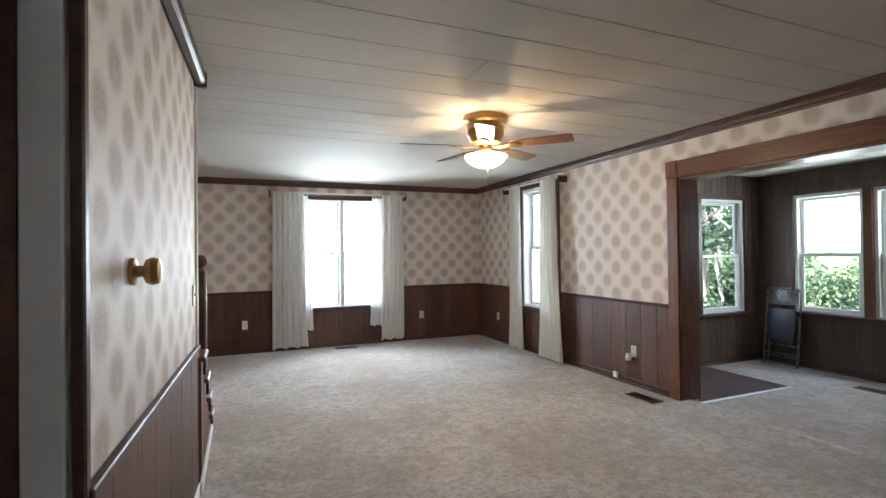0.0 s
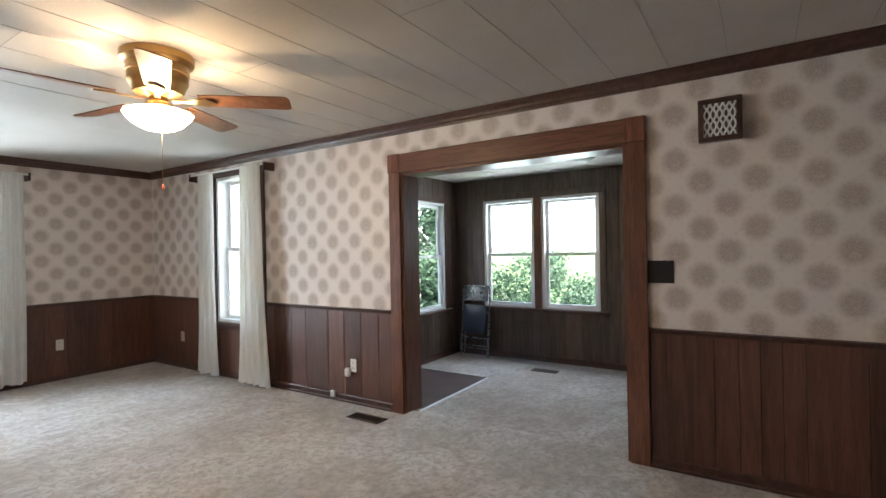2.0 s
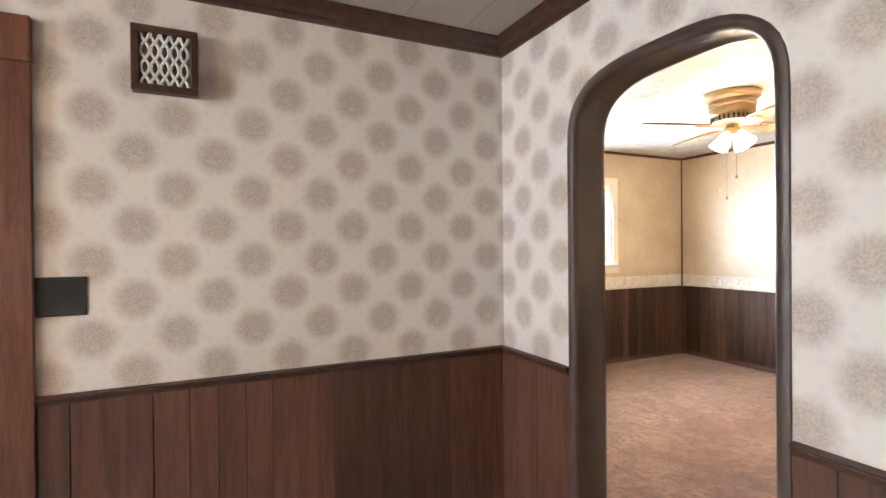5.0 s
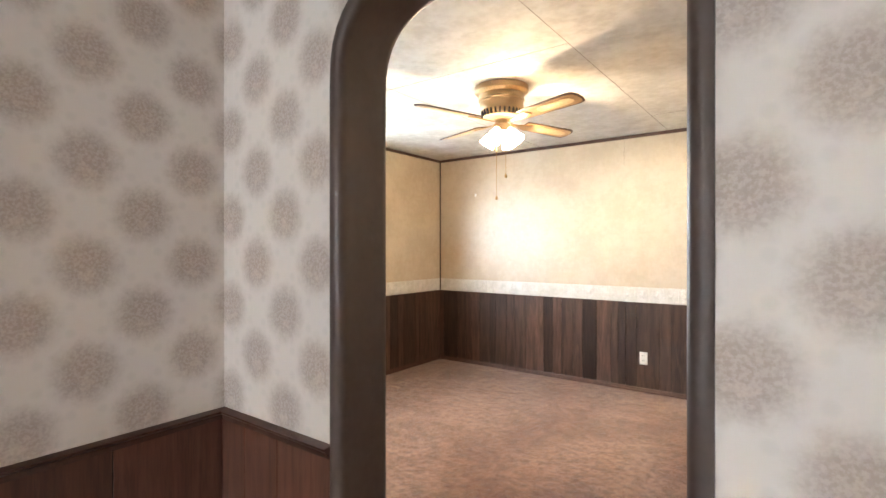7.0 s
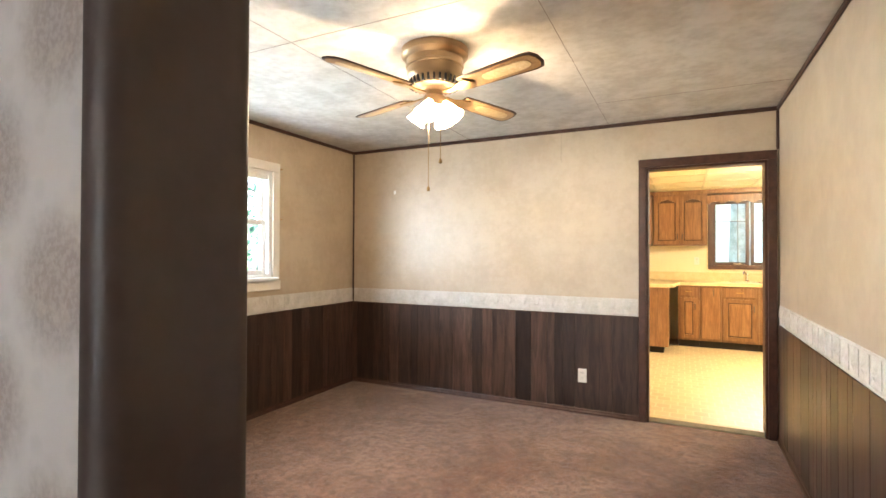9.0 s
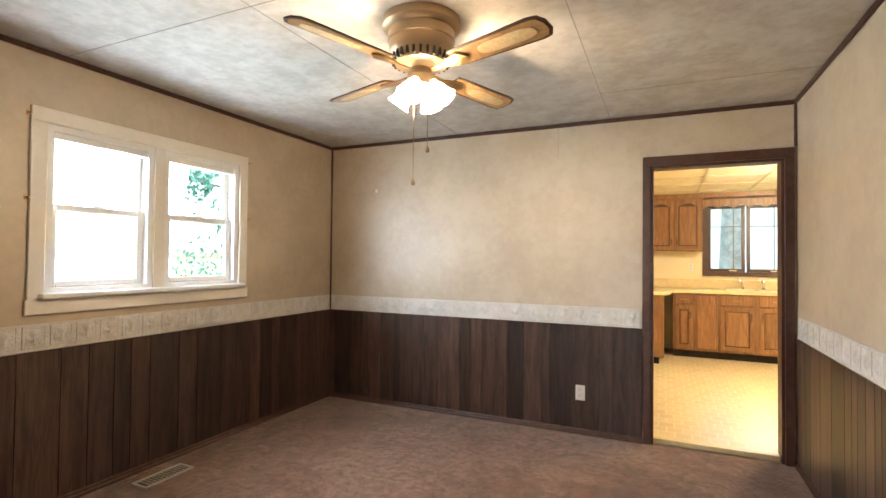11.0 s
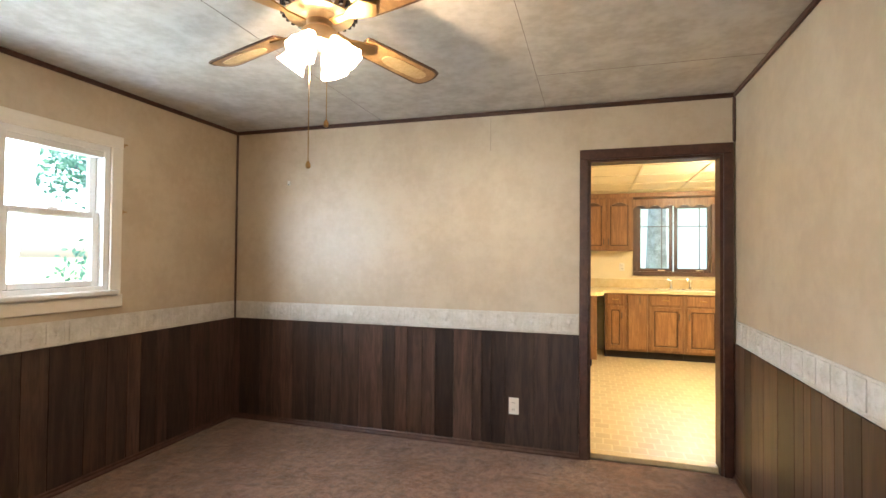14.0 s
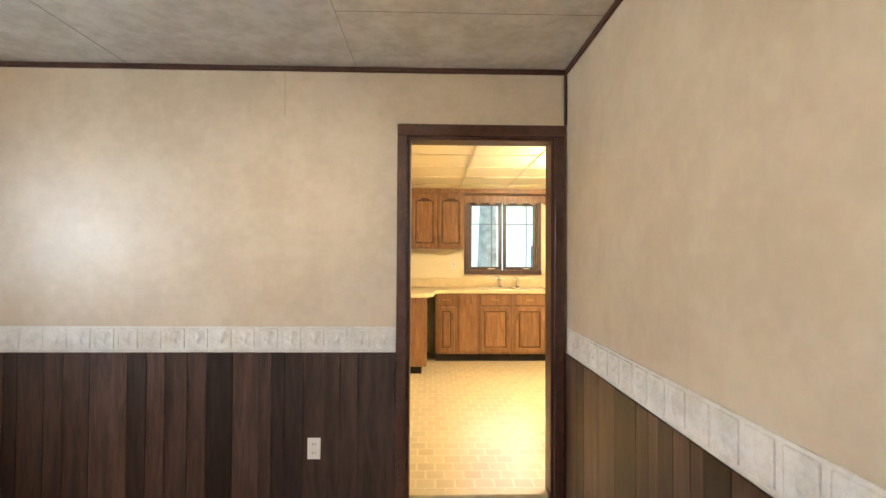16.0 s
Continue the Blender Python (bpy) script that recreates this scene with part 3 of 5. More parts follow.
bay = casing_set("door_1", "E", E, (BAY[0], BAY[1], 0.0, BAY[3]), 0.115, M_CASING, "wide cased opening of red-brown stained wood", 0.15, False, 0.024, M_CASING_H)
wpart("jamb", M_CASING, "E", E, BAY[0], BAY[0] + 0.02, 0, BAY[3], -T - 0.005, 0.002, bay)
wpart("jamb", M_CASING, "E", E, BAY[1] - 0.02, BAY[1], 0, BAY[3], -T - 0.005, 0.002, bay)
wpart("head_jamb", M_CASING_H, "E", E, BAY[0] + 0.02, BAY[1] - 0.02, BAY[3] - 0.02, BAY[3], -T - 0.005, 0.002, bay)
wpart("corner_block", M_CASING, "E", E, BAY[0] - 0.118, BAY[0] + 0.002, BAY[3] + 0.001, BAY[3] + 0.153, 0.001, 0.032, bay, "", 0.003)
wpart("corner_block", M_CASING, "E", E, BAY[1] - 0.002, BAY[1] + 0.118, BAY[3] + 0.001, BAY[3] + 0.153, 0.001, 0.032, bay, "", 0.003)
# carpet nose over the low step
bm = bmesh.new()
n_seg = 40
rows = []
for k in range(n_seg + 1):
    y = BAY[0] + 0.02 + (BAY[1] - BAY[0] - 0.04) * k / n_seg
    o = 0.05 * noise.noise(Vector((y * 3, 1, 0))) + 0.03 * noise.noise(Vector((y * 9, 4, 0)))
    sec = [(E - 0.05, 0.001), (E + 0.02, 0.012), (E + 0.10 + o, 0.010), (E + 0.135 + o, -0.012), (E + 0.145 + o, -0.05), (E + 0.15 + o, BZ - 0.01), (E - 0.05, BZ - 0.01)]
    rows.append([bm.verts.new((x, y, z)) for x, z in sec])
for a, b in zip(rows, rows[1:]):
    for k in range(6):
        bm.faces.new((a[k], a[k + 1], b[k + 1], b[k]))
for ring in (rows[0], rows[-1]):
    bm.faces.new(ring)
tagged(part("carpet_step", bm, M_CARPET, smooth=True), "rolled frayed carpet edge over the low step", "carpet edge", "", "structure")
# brown vinyl patch with metal strip
slab("floor_patch", M_BROWNVINYL, E + 0.16, 5.02, 3.29, BN, BZ + 0.001, BZ + 0.006, "dark brown vinyl patch in the porch floor", "floor patch")
strip = thing("threshold_strip", "worn silver metal carpet strip along the vinyl", "metal strip")
part("strip", box(bmesh.new(), E + 0.16, 5.03, 3.272, 3.30, BZ, BZ + 0.009, 0.003), M_STEEL, strip)
part("strip", box(bmesh.new(), 5.01, 5.035, 3.30, BN - 0.02, BZ, BZ + 0.008, 0.003), M_BRONZE, strip)


# ---- windows ----
def sash_window(name, face, pos, op, depth, label, material=None, mid=None, frame_w=0.035, sash_w=0.042):
    """Double-hung unit set back in its opening: frame, two sashes, two panes, a lock."""
    mt = material or M_WHITE
    c0, c1, z0, z1 = op
    t = thing(name, label, "window", kind="structure")
    mid = mid or (z0 + z1) / 2
    bm = bmesh.new()
    wbox(bm, face, pos, c0, c0 + frame_w, z0, z1, -depth, 0.0)
    wbox(bm, face, pos, c1 - frame_w, c1, z0, z1, -depth, 0.0)
    wbox(bm, face, pos, c0 + frame_w, c1 - frame_w, z1 - frame_w, z1, -depth, 0.0)
    wbox(bm, face, pos, c0 + frame_w, c1 - frame_w, z0, z0 + frame_w * 0.7, -depth, 0.0)
    part("window_frame", bm, mt, t)
    a, b = c0 + frame_w + 0.001, c1 - frame_w - 0.001
    for nm, lo, hi, d in (("upper_sash", mid - 0.02, z1 - frame_w, -depth + 0.01), ("lower_sash", z0 + frame_w * 0.7, mid + 0.02, -depth + 0.042)):
        bm = bmesh.new()
        s = sash_w
        wbox(bm, face, pos, a, a + s, lo, hi, d, d + 0.03, 0.004)
        wbox(bm, face, pos, b - s, b, lo, hi, d, d + 0.03, 0.004)
        wbox(bm, face, pos, a + s, b - s, hi - s * 0.85, hi, d, d + 0.03, 0.004)
        wbox(bm, face, pos, a + s, b - s, lo, lo + s * 0.85, d, d + 0.03, 0.004)
        so = part(nm, bm, mt, t)
        pane = wpart("pane", M_GLASS, face, pos, a + s - 0.003, b - s + 0.003, lo + s * 0.8, hi - s * 0.8, d + 0.012, d + 0.017, so)
        pane.visible_shadow = False
    wpart("lock", M_STEEL if material else M_WHITE, face, pos, (a + b) / 2 - 0.03, (a + b) / 2 + 0.03, mid + 0.02, mid + 0.032, -depth + 0.04, -depth + 0.065, t, "", 0.004)
    return t


mx = (NWIN[0] + NWIN[1]) / 2
sash_window("window_1", "N", N, (NWIN[0], mx - 0.008, NWIN[2], NWIN[3]), 0.14, "white double-hung window behind sheer curtains", frame_w=0.018, sash_w=0.032)
sash_window("window_1", "N", N, (mx + 0.008, NWIN[1], NWIN[2], NWIN[3]), 0.14, "white double-hung window behind sheer curtains", frame_w=0.018, sash_w=0.032)
wpart("mullion", M_WHITE, "N", N, mx - 0.008, mx + 0.008, NWIN[2], NWIN[3], -0.13, 0.0, tagged(new("trim"), "white mullion between paired sashes", "mullion", "", "structure"))
nc = casing_set("trim", "N", N, NWIN, 0.07, M_TRIM, "dark brown wooden window casing", category="window casing")
wpart("sill", M_TRIM, "N", N, NWIN[0] - 0.09, NWIN[1] + 0.09, NWIN[2] - 0.028, NWIN[2], 0.021, 0.05, nc, "", 0.004)
wpart("apron", M_TRIM, "N", N, NWIN[0], NWIN[1], NWIN[2] - 0.07, NWIN[2] - 0.0285, 0.001, 0.02, nc, "", 0.003)
sash_window("window_2", "E", E, SWIN, 0.16, "narrow white double-hung window in dark casing")
sc = casing_set("trim", "E", E, SWIN, 0.085, M_TRIM, "dark brown wooden window casing", category="window casing")
wpart("sill", M_TRIM, "E", E, SWIN[0] - 0.1, SWIN[1] + 0.1, SWIN[2] - 0.028, SWIN[2], 0.021, 0.05, sc, "", 0.004)
wpart("apron", M_TRIM, "E", E, SWIN[0], SWIN[1], SWIN[2] - 0.085, SWIN[2] - 0.0285, 0.001, 0.02, sc, "", 0.003)
for o, nm in ((BW1, "window_3"), (BW2, "window_4")):
    sash_window(nm, "E", BX, o, 0.11, "white double-hung porch window in brown casing", mid=1.255)
pc = casing_set("trim", "E", BX, (BW2[0], BW1[1], 0.58, 1.97), 0.075, M_PANEL3, "brown stained casing round paired windows", category="window casing", d=0.03)
wpart("mullion", M_CASING, "E", BX, BW2[1], BW1[0], 0.58, 1.97, 0.001, 0.032, pc, "", 0.003)
wpart("sill", M_TRIM, "E", BX, BW2[0] - 0.11, BW1[1] + 0.11, 0.545, 0.58, 0.001, 0.075, pc, "", 0.006)
sash_window("window_5", "N", BN, BWN, 0.10, "white double-hung window facing green trees", mid=1.245)
pn = casing_set("trim", "N", BN, BWN, 0.06, M_TRIM, "dark brown casing round porch window", category="window casing", d=0.03)
wpart("sill", M_TRIM, "N", BN, BWN[0] - 0.1, BWN[1] + 0.1, 0.515, 0.55, 0.001, 0.06, pn, "", 0.006)

dm = -2.69
sash_window("window_6", "E", DX, (DWIN[0], dm - 0.035, DWIN[2], DWIN[3]), 0.11, "white vinyl double-hung window, closed", mid=1.585)
sash_window("window_6", "E", DX, (dm + 0.035, DWIN[1], DWIN[2], DWIN[3]), 0.11, "white vinyl double-hung window, closed", mid=1.585)
for a, b in ((DWIN[0] + 0.036, dm - 0.071), (dm + 0.071, DWIN[1] - 0.036)):
    wpart("head_stop", M_WHITE, "E", DX, a, b, DWIN[3] - 0.075, DWIN[3] - 0.036, -0.066, -0.004, tagged(new("trim"), "white vinyl stop at the window head", "window stop", "", "structure"), "", 0.004)
dc = casing_set("trim", "E", DX, DWIN, 0.075, M_CREAMPAINT, "cream painted flat window casing", category="window casing", d=0.018)
wpart("mullion", M_CREAMPAINT, "E", DX, dm - 0.035, dm + 0.035, DWIN[2], DWIN[3], -0.10, 0.012, dc)
wpart("apron", M_CREAMPAINT, "E", DX, DWIN[0] - 0.085, DWIN[1] + 0.085, DWIN[2] - 0.11, DWIN[2] - 0.03, 0.001, 0.022, dc, "", 0.003)
wpart("sill", M_WHITE, "E", DX, DWIN[0] - 0.03, DWIN[1] + 0.03, DWIN[2] - 0.03, DWIN[2], -0.02, 0.06, dc, "", 0.006)
for y, z in ((DWIN[0] - 0.085, 2.05), (DWIN[1] + 0.085, 2.05), (DWIN[0] - 0.085, 1.62), (DWIN[1] + 0.085, 1.62)):
    hk = thing("curtain_bracket", "small brass curtain rod bracket on cream casing", "bracket", "curtain brackets")
    wpart("plate", M_BRASS, "E", DX, y - 0.008, y + 0.008, z - 0.012, z + 0.012, 0, 0.006, hk)
    wpart("hook", M_BRASS, "E", DX, y - 0.004, y + 0.004, z - 0.004, z + 0.004, 0.006, 0.035, hk)

# kitchen door opening
kd = casing_set("door_2", "S", DS, KDOOR, 0.055, M_TRIM, "dark brown cased doorway without a door", 0.065, False, 0.022)
wpart("jamb", M_TRIM, "S", DS, KDOOR[0], KDOOR[0] + 0.018, 0, KDOOR[3], -0.125, 0.002, kd)
wpart("jamb", M_TRIM, "S", DS, KDOOR[1] - 0.018, KDOOR[1], 0, KDOOR[3], -0.125, 0.002, kd)
wpart("head_jamb", M_TRIM, "S", DS, KDOOR[0] + 0.018, KDOOR[1] - 0.018, KDOOR[3] - 0.018, KDOOR[3], -0.125, 0.002, kd)


# ---- closet and stair beside the entrance ----
SM = Matrix.Translation((-0.44, 1.28, 0)) @ Matrix.Rotation(radians(-2.6), 4, "Z")   # local y runs along the stair wall, local x = 0 is its face
SL = 1.79
bm = bmesh.new()
box(bm, -0.10, 0.0, 0.0, SL, 0.0, H)
tagged(part("wall_stair", bm, M_PAPER, m=SM), "wallpapered stair wall over dark wainscot", "wall", "", "structure")
st = thing("stair_wall_trim", "dark brown rail, crown and panel boards on the stair wall", "wall trim", kind="structure")
x = 0.0
while x < SL - 0.01:
    w = min(rng.choice((0.2, 0.3, 0.25)), SL - x)
    part("plank", box(bmesh.new(), 0.001, 0.009, x + 0.0016, x + w - 0.0016, 0.0, 0.82, 0.0015), M_PANEL, st, m=SM)
    x += w
part("rail", box(bmesh.new(), 0.001, 0.026, 0.0, SL, 0.807, 0.838, 0.004), M_TRIM, st, m=SM)
part("crown", box(bmesh.new(), 0.001, 0.06, 0.0, SL + 0.012, 2.285, 2.363, 0.015), M_TRIM, st, m=SM)
part("crown_end", box(bmesh.new(), -0.02, 0.066, SL - 0.01, SL + 0.03, 2.275, 2.363, 0.006), M_TRIM, st, m=SM)
part("edge_bead", box(bmesh.new(), -0.012, 0.016, -0.016, 0.016, 0.0, 2.28, 0.005), M_TRIM, st, m=SM)
part("edge_bead", box(bmesh.new(), -0.10, 0.014, SL, SL + 0.018, 0.76, 2.285, 0.005), M_WHITE, st, "pale painted edge", m=SM)
part("base", box(bmesh.new(), 0.001, 0.016, 0.0, SL, 0.0, 0.07, 0.003), M_WHITE, st, m=SM)
# closet front with its door, south of the stair
slab("wall_closet", M_CREAM, WX, -0.44, 1.30, 1.40, 2.05, HL, "painted wall above the closet door", "wall")
cl = thing("door_3", "dark brown flush closet door in painted frame", "door", kind="structure")
part("jamb", box(bmesh.new(), -0.535, -0.46, 1.255, 1.30, 0, 2.05, 0.004), plain("pale_grey_paint", (0.55, 0.58, 0.60), 0.4), cl, "pale grey painted jamb")
part("casing", box(bmesh.new(), -0.60, -0.535, 1.262, 1.30, 0, 2.05, 0.004), M_TRIM, cl)
part("leaf", box(bmesh.new(), WX, -0.60, 1.275, 1.31, 0.01, 2.05, 0.003), M_PANEL2, cl)


def stair():
    t = thing("staircase", "brown carpeted stair with boxed side and moulded treads", "staircase", kind="structure")
    noses = [4.20, 3.96, 3.72, 3.48, 3.24, 3.00, 2.76, 2.52, 2.28, 2.04]
    for i, y in enumerate(noses):
        z = 0.185 * (i + 1)
        y1 = noses[i + 1] if i + 1 < len(noses) else 1.8
        x1 = -0.345 if i < 4 else -0.45
        bm = box(bmesh.new(), WX, x1, y1, y - 0.03, 0.0 if i < 5 else z - 0.4, z - 0.03)
        part("riser", bm, M_PANEL, t)
        bm = box(bmesh.new(), WX, x1 + (0.028 if i < 4 else 0), y1 - 0.03, y, z - 0.03, z, 0.009)
        part("tread", bm, M_CASING_H, t)
        if i < 4:
            bm = bmesh.new()
            box(bm, x1, x1 + 0.018, y - 0.075, y - 0.03, z - 0.15, z - 0.031, 0.006)
            part("bracket", bm, M_TRIM, t)
    part("base", box(bmesh.new(), -0.345, -0.33, 3.09, 4.17, 0.0, 0.06, 0.003), M_WHITE, t)
    return t


stair()
nw = thing("newel_post", "dark turned wooden newel post with ball top", "newel post")
part("post", box(bmesh.new(), -0.43, -0.345, 3.74, 3.825, 0.555, 1.235, 0.012), M_TRIM, nw)
part("cap", lathe(bmesh.new(), [(0.028, 1.235), (0.03, 1.25), (0.045, 1.262), (0.055, 1.285), (0.052, 1.31), (0.036, 1.332), (0.012, 1.34)], 20, (-0.388, 3.782)), M_TRIM, nw, smooth=True)


def knob():
    t = thing("wall_peg", "small turned brass and wood knob on the wall", "wall knob")
    bm = lathe(bmesh.new(), [(0.040, 0.0), (0.040, 0.012), (0.018, 0.018), (0.016, 0.032), (0.036, 0.04), (0.042, 0.056), (0.036, 0.074), (0.02, 0.08)], 20)
    part("knob", bm, M_BRASS, t, smooth=True, m=SM @ Matrix.Translation((0.0, 0.42, 1.285)) @ Matrix.Rotation(radians(90), 4, "Y"))


knob()


def plate(face, pos, c, z, label, kindname="outlet", rot=None, w=0.07, h=0.115):
    t = thing(kindname, label, kindname.replace("_", " "), "wall plates")
    wpart("plate", M_PLATE, face, pos, c - w / 2, c + w / 2, z - h / 2, z + h / 2, 0.0, 0.006, t, "", 0.002)
    for dz in (-0.024, 0.024):
        wpart("socket", M_PLATE, face, pos, c - 0.016, c + 0.016, z + dz - 0.014, z + dz + 0.014, 0.006, 0.009, t, "", 0.002)
        for dc in (-0.007, 0.007):
            wpart("slot", M_BLACK, face, pos, c + dc - 0.0015, c + dc + 0.0015, z + dz - 0.005, z + dz + 0.007, 0.009, 0.0096, t)
    return t


plate("N", N - 0.01, -0.08, 0.385, "ivory duplex outlet on dark panelling")
plate("N", N - 0.01, 2.46, 0.38, "ivory duplex outlet on dark panelling")
plate("E", E - 0.01, 6.51, 0.37, "ivory duplex outlet on dark panelling")
o = plate("E", E - 0.01, 3.77, 0.335, "ivory outlet with a white plug-in freshener")
wpart("plug_in", M_WHITE, "E", E - 0.01, 3.78, 3.84, 0.24, 0.315, 0.009, 0.055, o, "white plug-in unit", 0.012)
jk = thing("phone_jack", "small white surface jack near the floor", "jack")
wpart("box", M_WHITE, "E", E - 0.01, 3.99, 4.045, 0.03, 0.085, 0.0, 0.025, jk, "", 0.005)
plate("S", DS + 0.01, 3.19, 0.315, "white duplex outlet on dark walnut planks")
plate("E", BX - 0.01, 2.02, 0.33, "white outlet on the porch panelling")
sw = thing("light_switch", "white wall switch at the stair wall edge", "switch")
part("plate", box(bmesh.new(), 0.0, 0.006, SL - 0.12, SL - 0.05, 1.06, 1.175, 0.002), M_PLATE, sw, m=SM)
part("toggle", box(bmesh.new(), 0.006, 0.02, SL - 0.09, SL - 0.08, 1.11, 1.13, 0.002), M_PLATE, sw, m=SM)

# black thermostat plate and the framed grille
bp = thing("wall_plate", "flat black square plate beside the wide opening", "wall plate")
wpart("plate", M_BLACK, "E", E, 1.19, 1.335, 1.11, 1.245, 0, 0.008, bp, "", 0.002)
vt = thing("framed_grille", "brown wood-framed white lattice door-chime grille", "grille")
vy0, vy1, vz0, vz1 = 0.83, 1.045, 1.912, 2.15
for a, b, lo, hi in ((vy0, vy1, vz0, vz0 + 0.026), (vy0, vy1, vz1 - 0.026, vz1), (vy0, vy0 + 0.026, vz0 + 0.026, vz1 - 0.026), (vy1 - 0.026, vy1, vz0 + 0.026, vz1 - 0.026)):
    wpart("frame_bar", M_TRIM, "E", E, a, b, lo, hi, 0, 0.05, vt, "", 0.003)
wpart("back", plain("grey_cloth", (0.22, 0.21, 0.20), 0.8), "E", E, vy0 + 0.02, vy1 - 0.02, vz0 + 0.02, vz1 - 0.02, 0.004, 0.02, vt)
for k in range(5):
    bm = bmesh.new()
    yc = vy0 + 0.045 + k * 0.0315
    for s in (-1, 1):
        pts2 = []
        for j in range(19):
            z = vz0 + 0.026 + (vz1 - vz0 - 0.052) * j / 18
            pts2.append((E - 0.035, yc + s * 0.0135 * math.cos(j * math.pi / 6), z))
        tube(bm, pts2, 0.0056, 5)
    part("lattice", bm, M_WHITE, vt, "white lattice")


def register(x, y, z, lx, ly, label, metal=None):
    metal = metal or M_BRONZE
    t = thing("floor_register", label, "floor register", "floor registers")
    bm = bmesh.new()
    box(bm, x - lx / 2, x + lx / 2, y - ly / 2, y - ly / 2 + 0.018, z, z + 0.008)
    box(bm, x - lx / 2, x + lx / 2, y + ly / 2 - 0.018, y + ly / 2, z, z + 0.008)
    box(bm, x - lx / 2, x - lx / 2 + 0.018, y - ly / 2, y + ly / 2, z, z + 0.008)
    box(bm, x + lx / 2 - 0.018, x + lx / 2, y - ly / 2, y + ly / 2, z, z + 0.008)
    part("rim", bm, metal, t)
    part("well", box(bmesh.new(), x - lx / 2 + 0.018, x + lx / 2 - 0.018, y - ly / 2 + 0.018, y + ly / 2 - 0.018, z + 0.0005, z + 0.002), M_BLACK, t)
    long_y = ly > lx
    n = int((max(lx, ly) - 0.05) / 0.022)
    for k in range(n):
        p = -max(lx, ly) / 2 + 0.03 + k * 0.022
        if long_y:
            bm = box(bmesh.new(), x - lx / 2 + 0.018, x + lx / 2 - 0.018, y + p, y + p + 0.007, z + 0.002, z + 0.007)
        else:
            bm = box(bmesh.new(), x + p, x + p + 0.007, y - ly / 2 + 0.018, y + ly / 2 - 0.018, z + 0.002, z + 0.007)
        part("slat", bm, metal, t)


register(3.22, 3.42, 0.0, 0.13, 0.32, "brown metal floor register in the carpet")
register(1.25, 6.98, 0.0, 0.30, 0.11, "brown metal floor register under the window")
register(5.62, 2.86, BZ, 0.12, 0.30, "brown metal floor register in the porch")
register(5.36, -2.62, 0.0, 0.13, 0.32, "beige metal floor register beside the wall", plain("beige_enamel", (0.52, 0.46, 0.38), 0.4))


# ---- curtains ----
def curtain(name, face, pos, c0, c1, z0, z1, d, folds, amp, material, label, flare=0.0, seed=0, widen=0.0):
    """Hanging pleated cloth with a little thickness; flare moves the hem, widen spreads it."""
    nx, nz = folds * 8, 18
    bm = bmesh.new()
    grids = []
    for side in (0, 1):
        g = []
        for j in range(nz + 1):
            v = j / nz
            z = z0 + (z1 - z0) * v
            row = []
            for i in range(nx + 1):
                u = i / nx
                c = c0 + (c1 - c0) * u + flare * (1 - v) ** 1.5 * (0.4 + 0.6 * u) + widen * (1 - v) ** 1.2 * (u - 0.5)
                ph = 2 * math.pi * folds * u + 1.2 * noise.noise(Vector((u * 3 + seed, v * 1.5, 0)))
                dd = d + amp * (0.35 + 0.65 * (1 - v * 0.5)) * math.sin(ph) + 0.3 * amp * noise.noise(Vector((u * 9, v * 3, seed))) + (0.003 if side else 0)
                zz = z - (0.01 * math.sin(ph * 0.5 + seed) if j == 0 else 0)
                p = {"E": (pos - dd, c, zz), "N": (c, pos - dd, zz)}[face]
                row.append(bm.verts.new(p))
            g.append(row)
        grids.append(g)
    for s, g in enumerate(grids):
        for j in range(nz):
            for i in range(nx):
                bm.faces.new((g[j][i], g[j][i + 1], g[j + 1][i + 1], g[j + 1][i]))
    a, b = grids
    for j in range(nz):
        for i in (0, nx):
            bm.faces.new((a[j][i], a[j + 1][i], b[j + 1][i], b[j][i]))
    for i in range(nx):
        for j in (0, nz):
            bm.faces.new((a[j][i], a[j][i + 1], b[j][i + 1], b[j][i]))
    return tagged(part(name, bm, material, smooth=True), label, "curtain", name + "s")


curtain("curtain", "N", N, 0.28, 0.68, 0.05, 2.19, 0.12, 6, 0.030, M_CURTAIN, "long cream pleated curtain beside the window", 0.03, 1, 0.06)
curtain("curtain", "N", N, 1.83, 2.14, 0.06, 2.19, 0.12, 5, 0.030, M_CURTAIN, "long cream pleated curtain beside the window", -0.03, 2, 0.06)
curtain("sheer_curtain", "N", N, 0.60, 0.76, 0.27, 2.17, 0.075, 4, 0.014, M_SHEER, "short white sheer panel inside the curtain", 0.02, 3, 0.08)
curtain("sheer_curtain", "N", N, 1.68, 1.86, 0.27, 2.17, 0.075, 4, 0.014, M_SHEER, "short white sheer panel inside the curtain", -0.04, 4, 0.06)
curtain("curtain", "E", E, 5.70, 5.96, 0.03, 2.20, 0.11, 4, 0.026, M_CURTAIN, "long cream pleated curtain at narrow window", 0.0, 5, 0.14)
curtain("curtain", "E", E, 4.87, 5.17, 0.03, 2.22, 0.13, 5, 0.032, M_CURTAIN, "long cream pleated curtain swept off narrow window", -0.02, 6, 0.22)
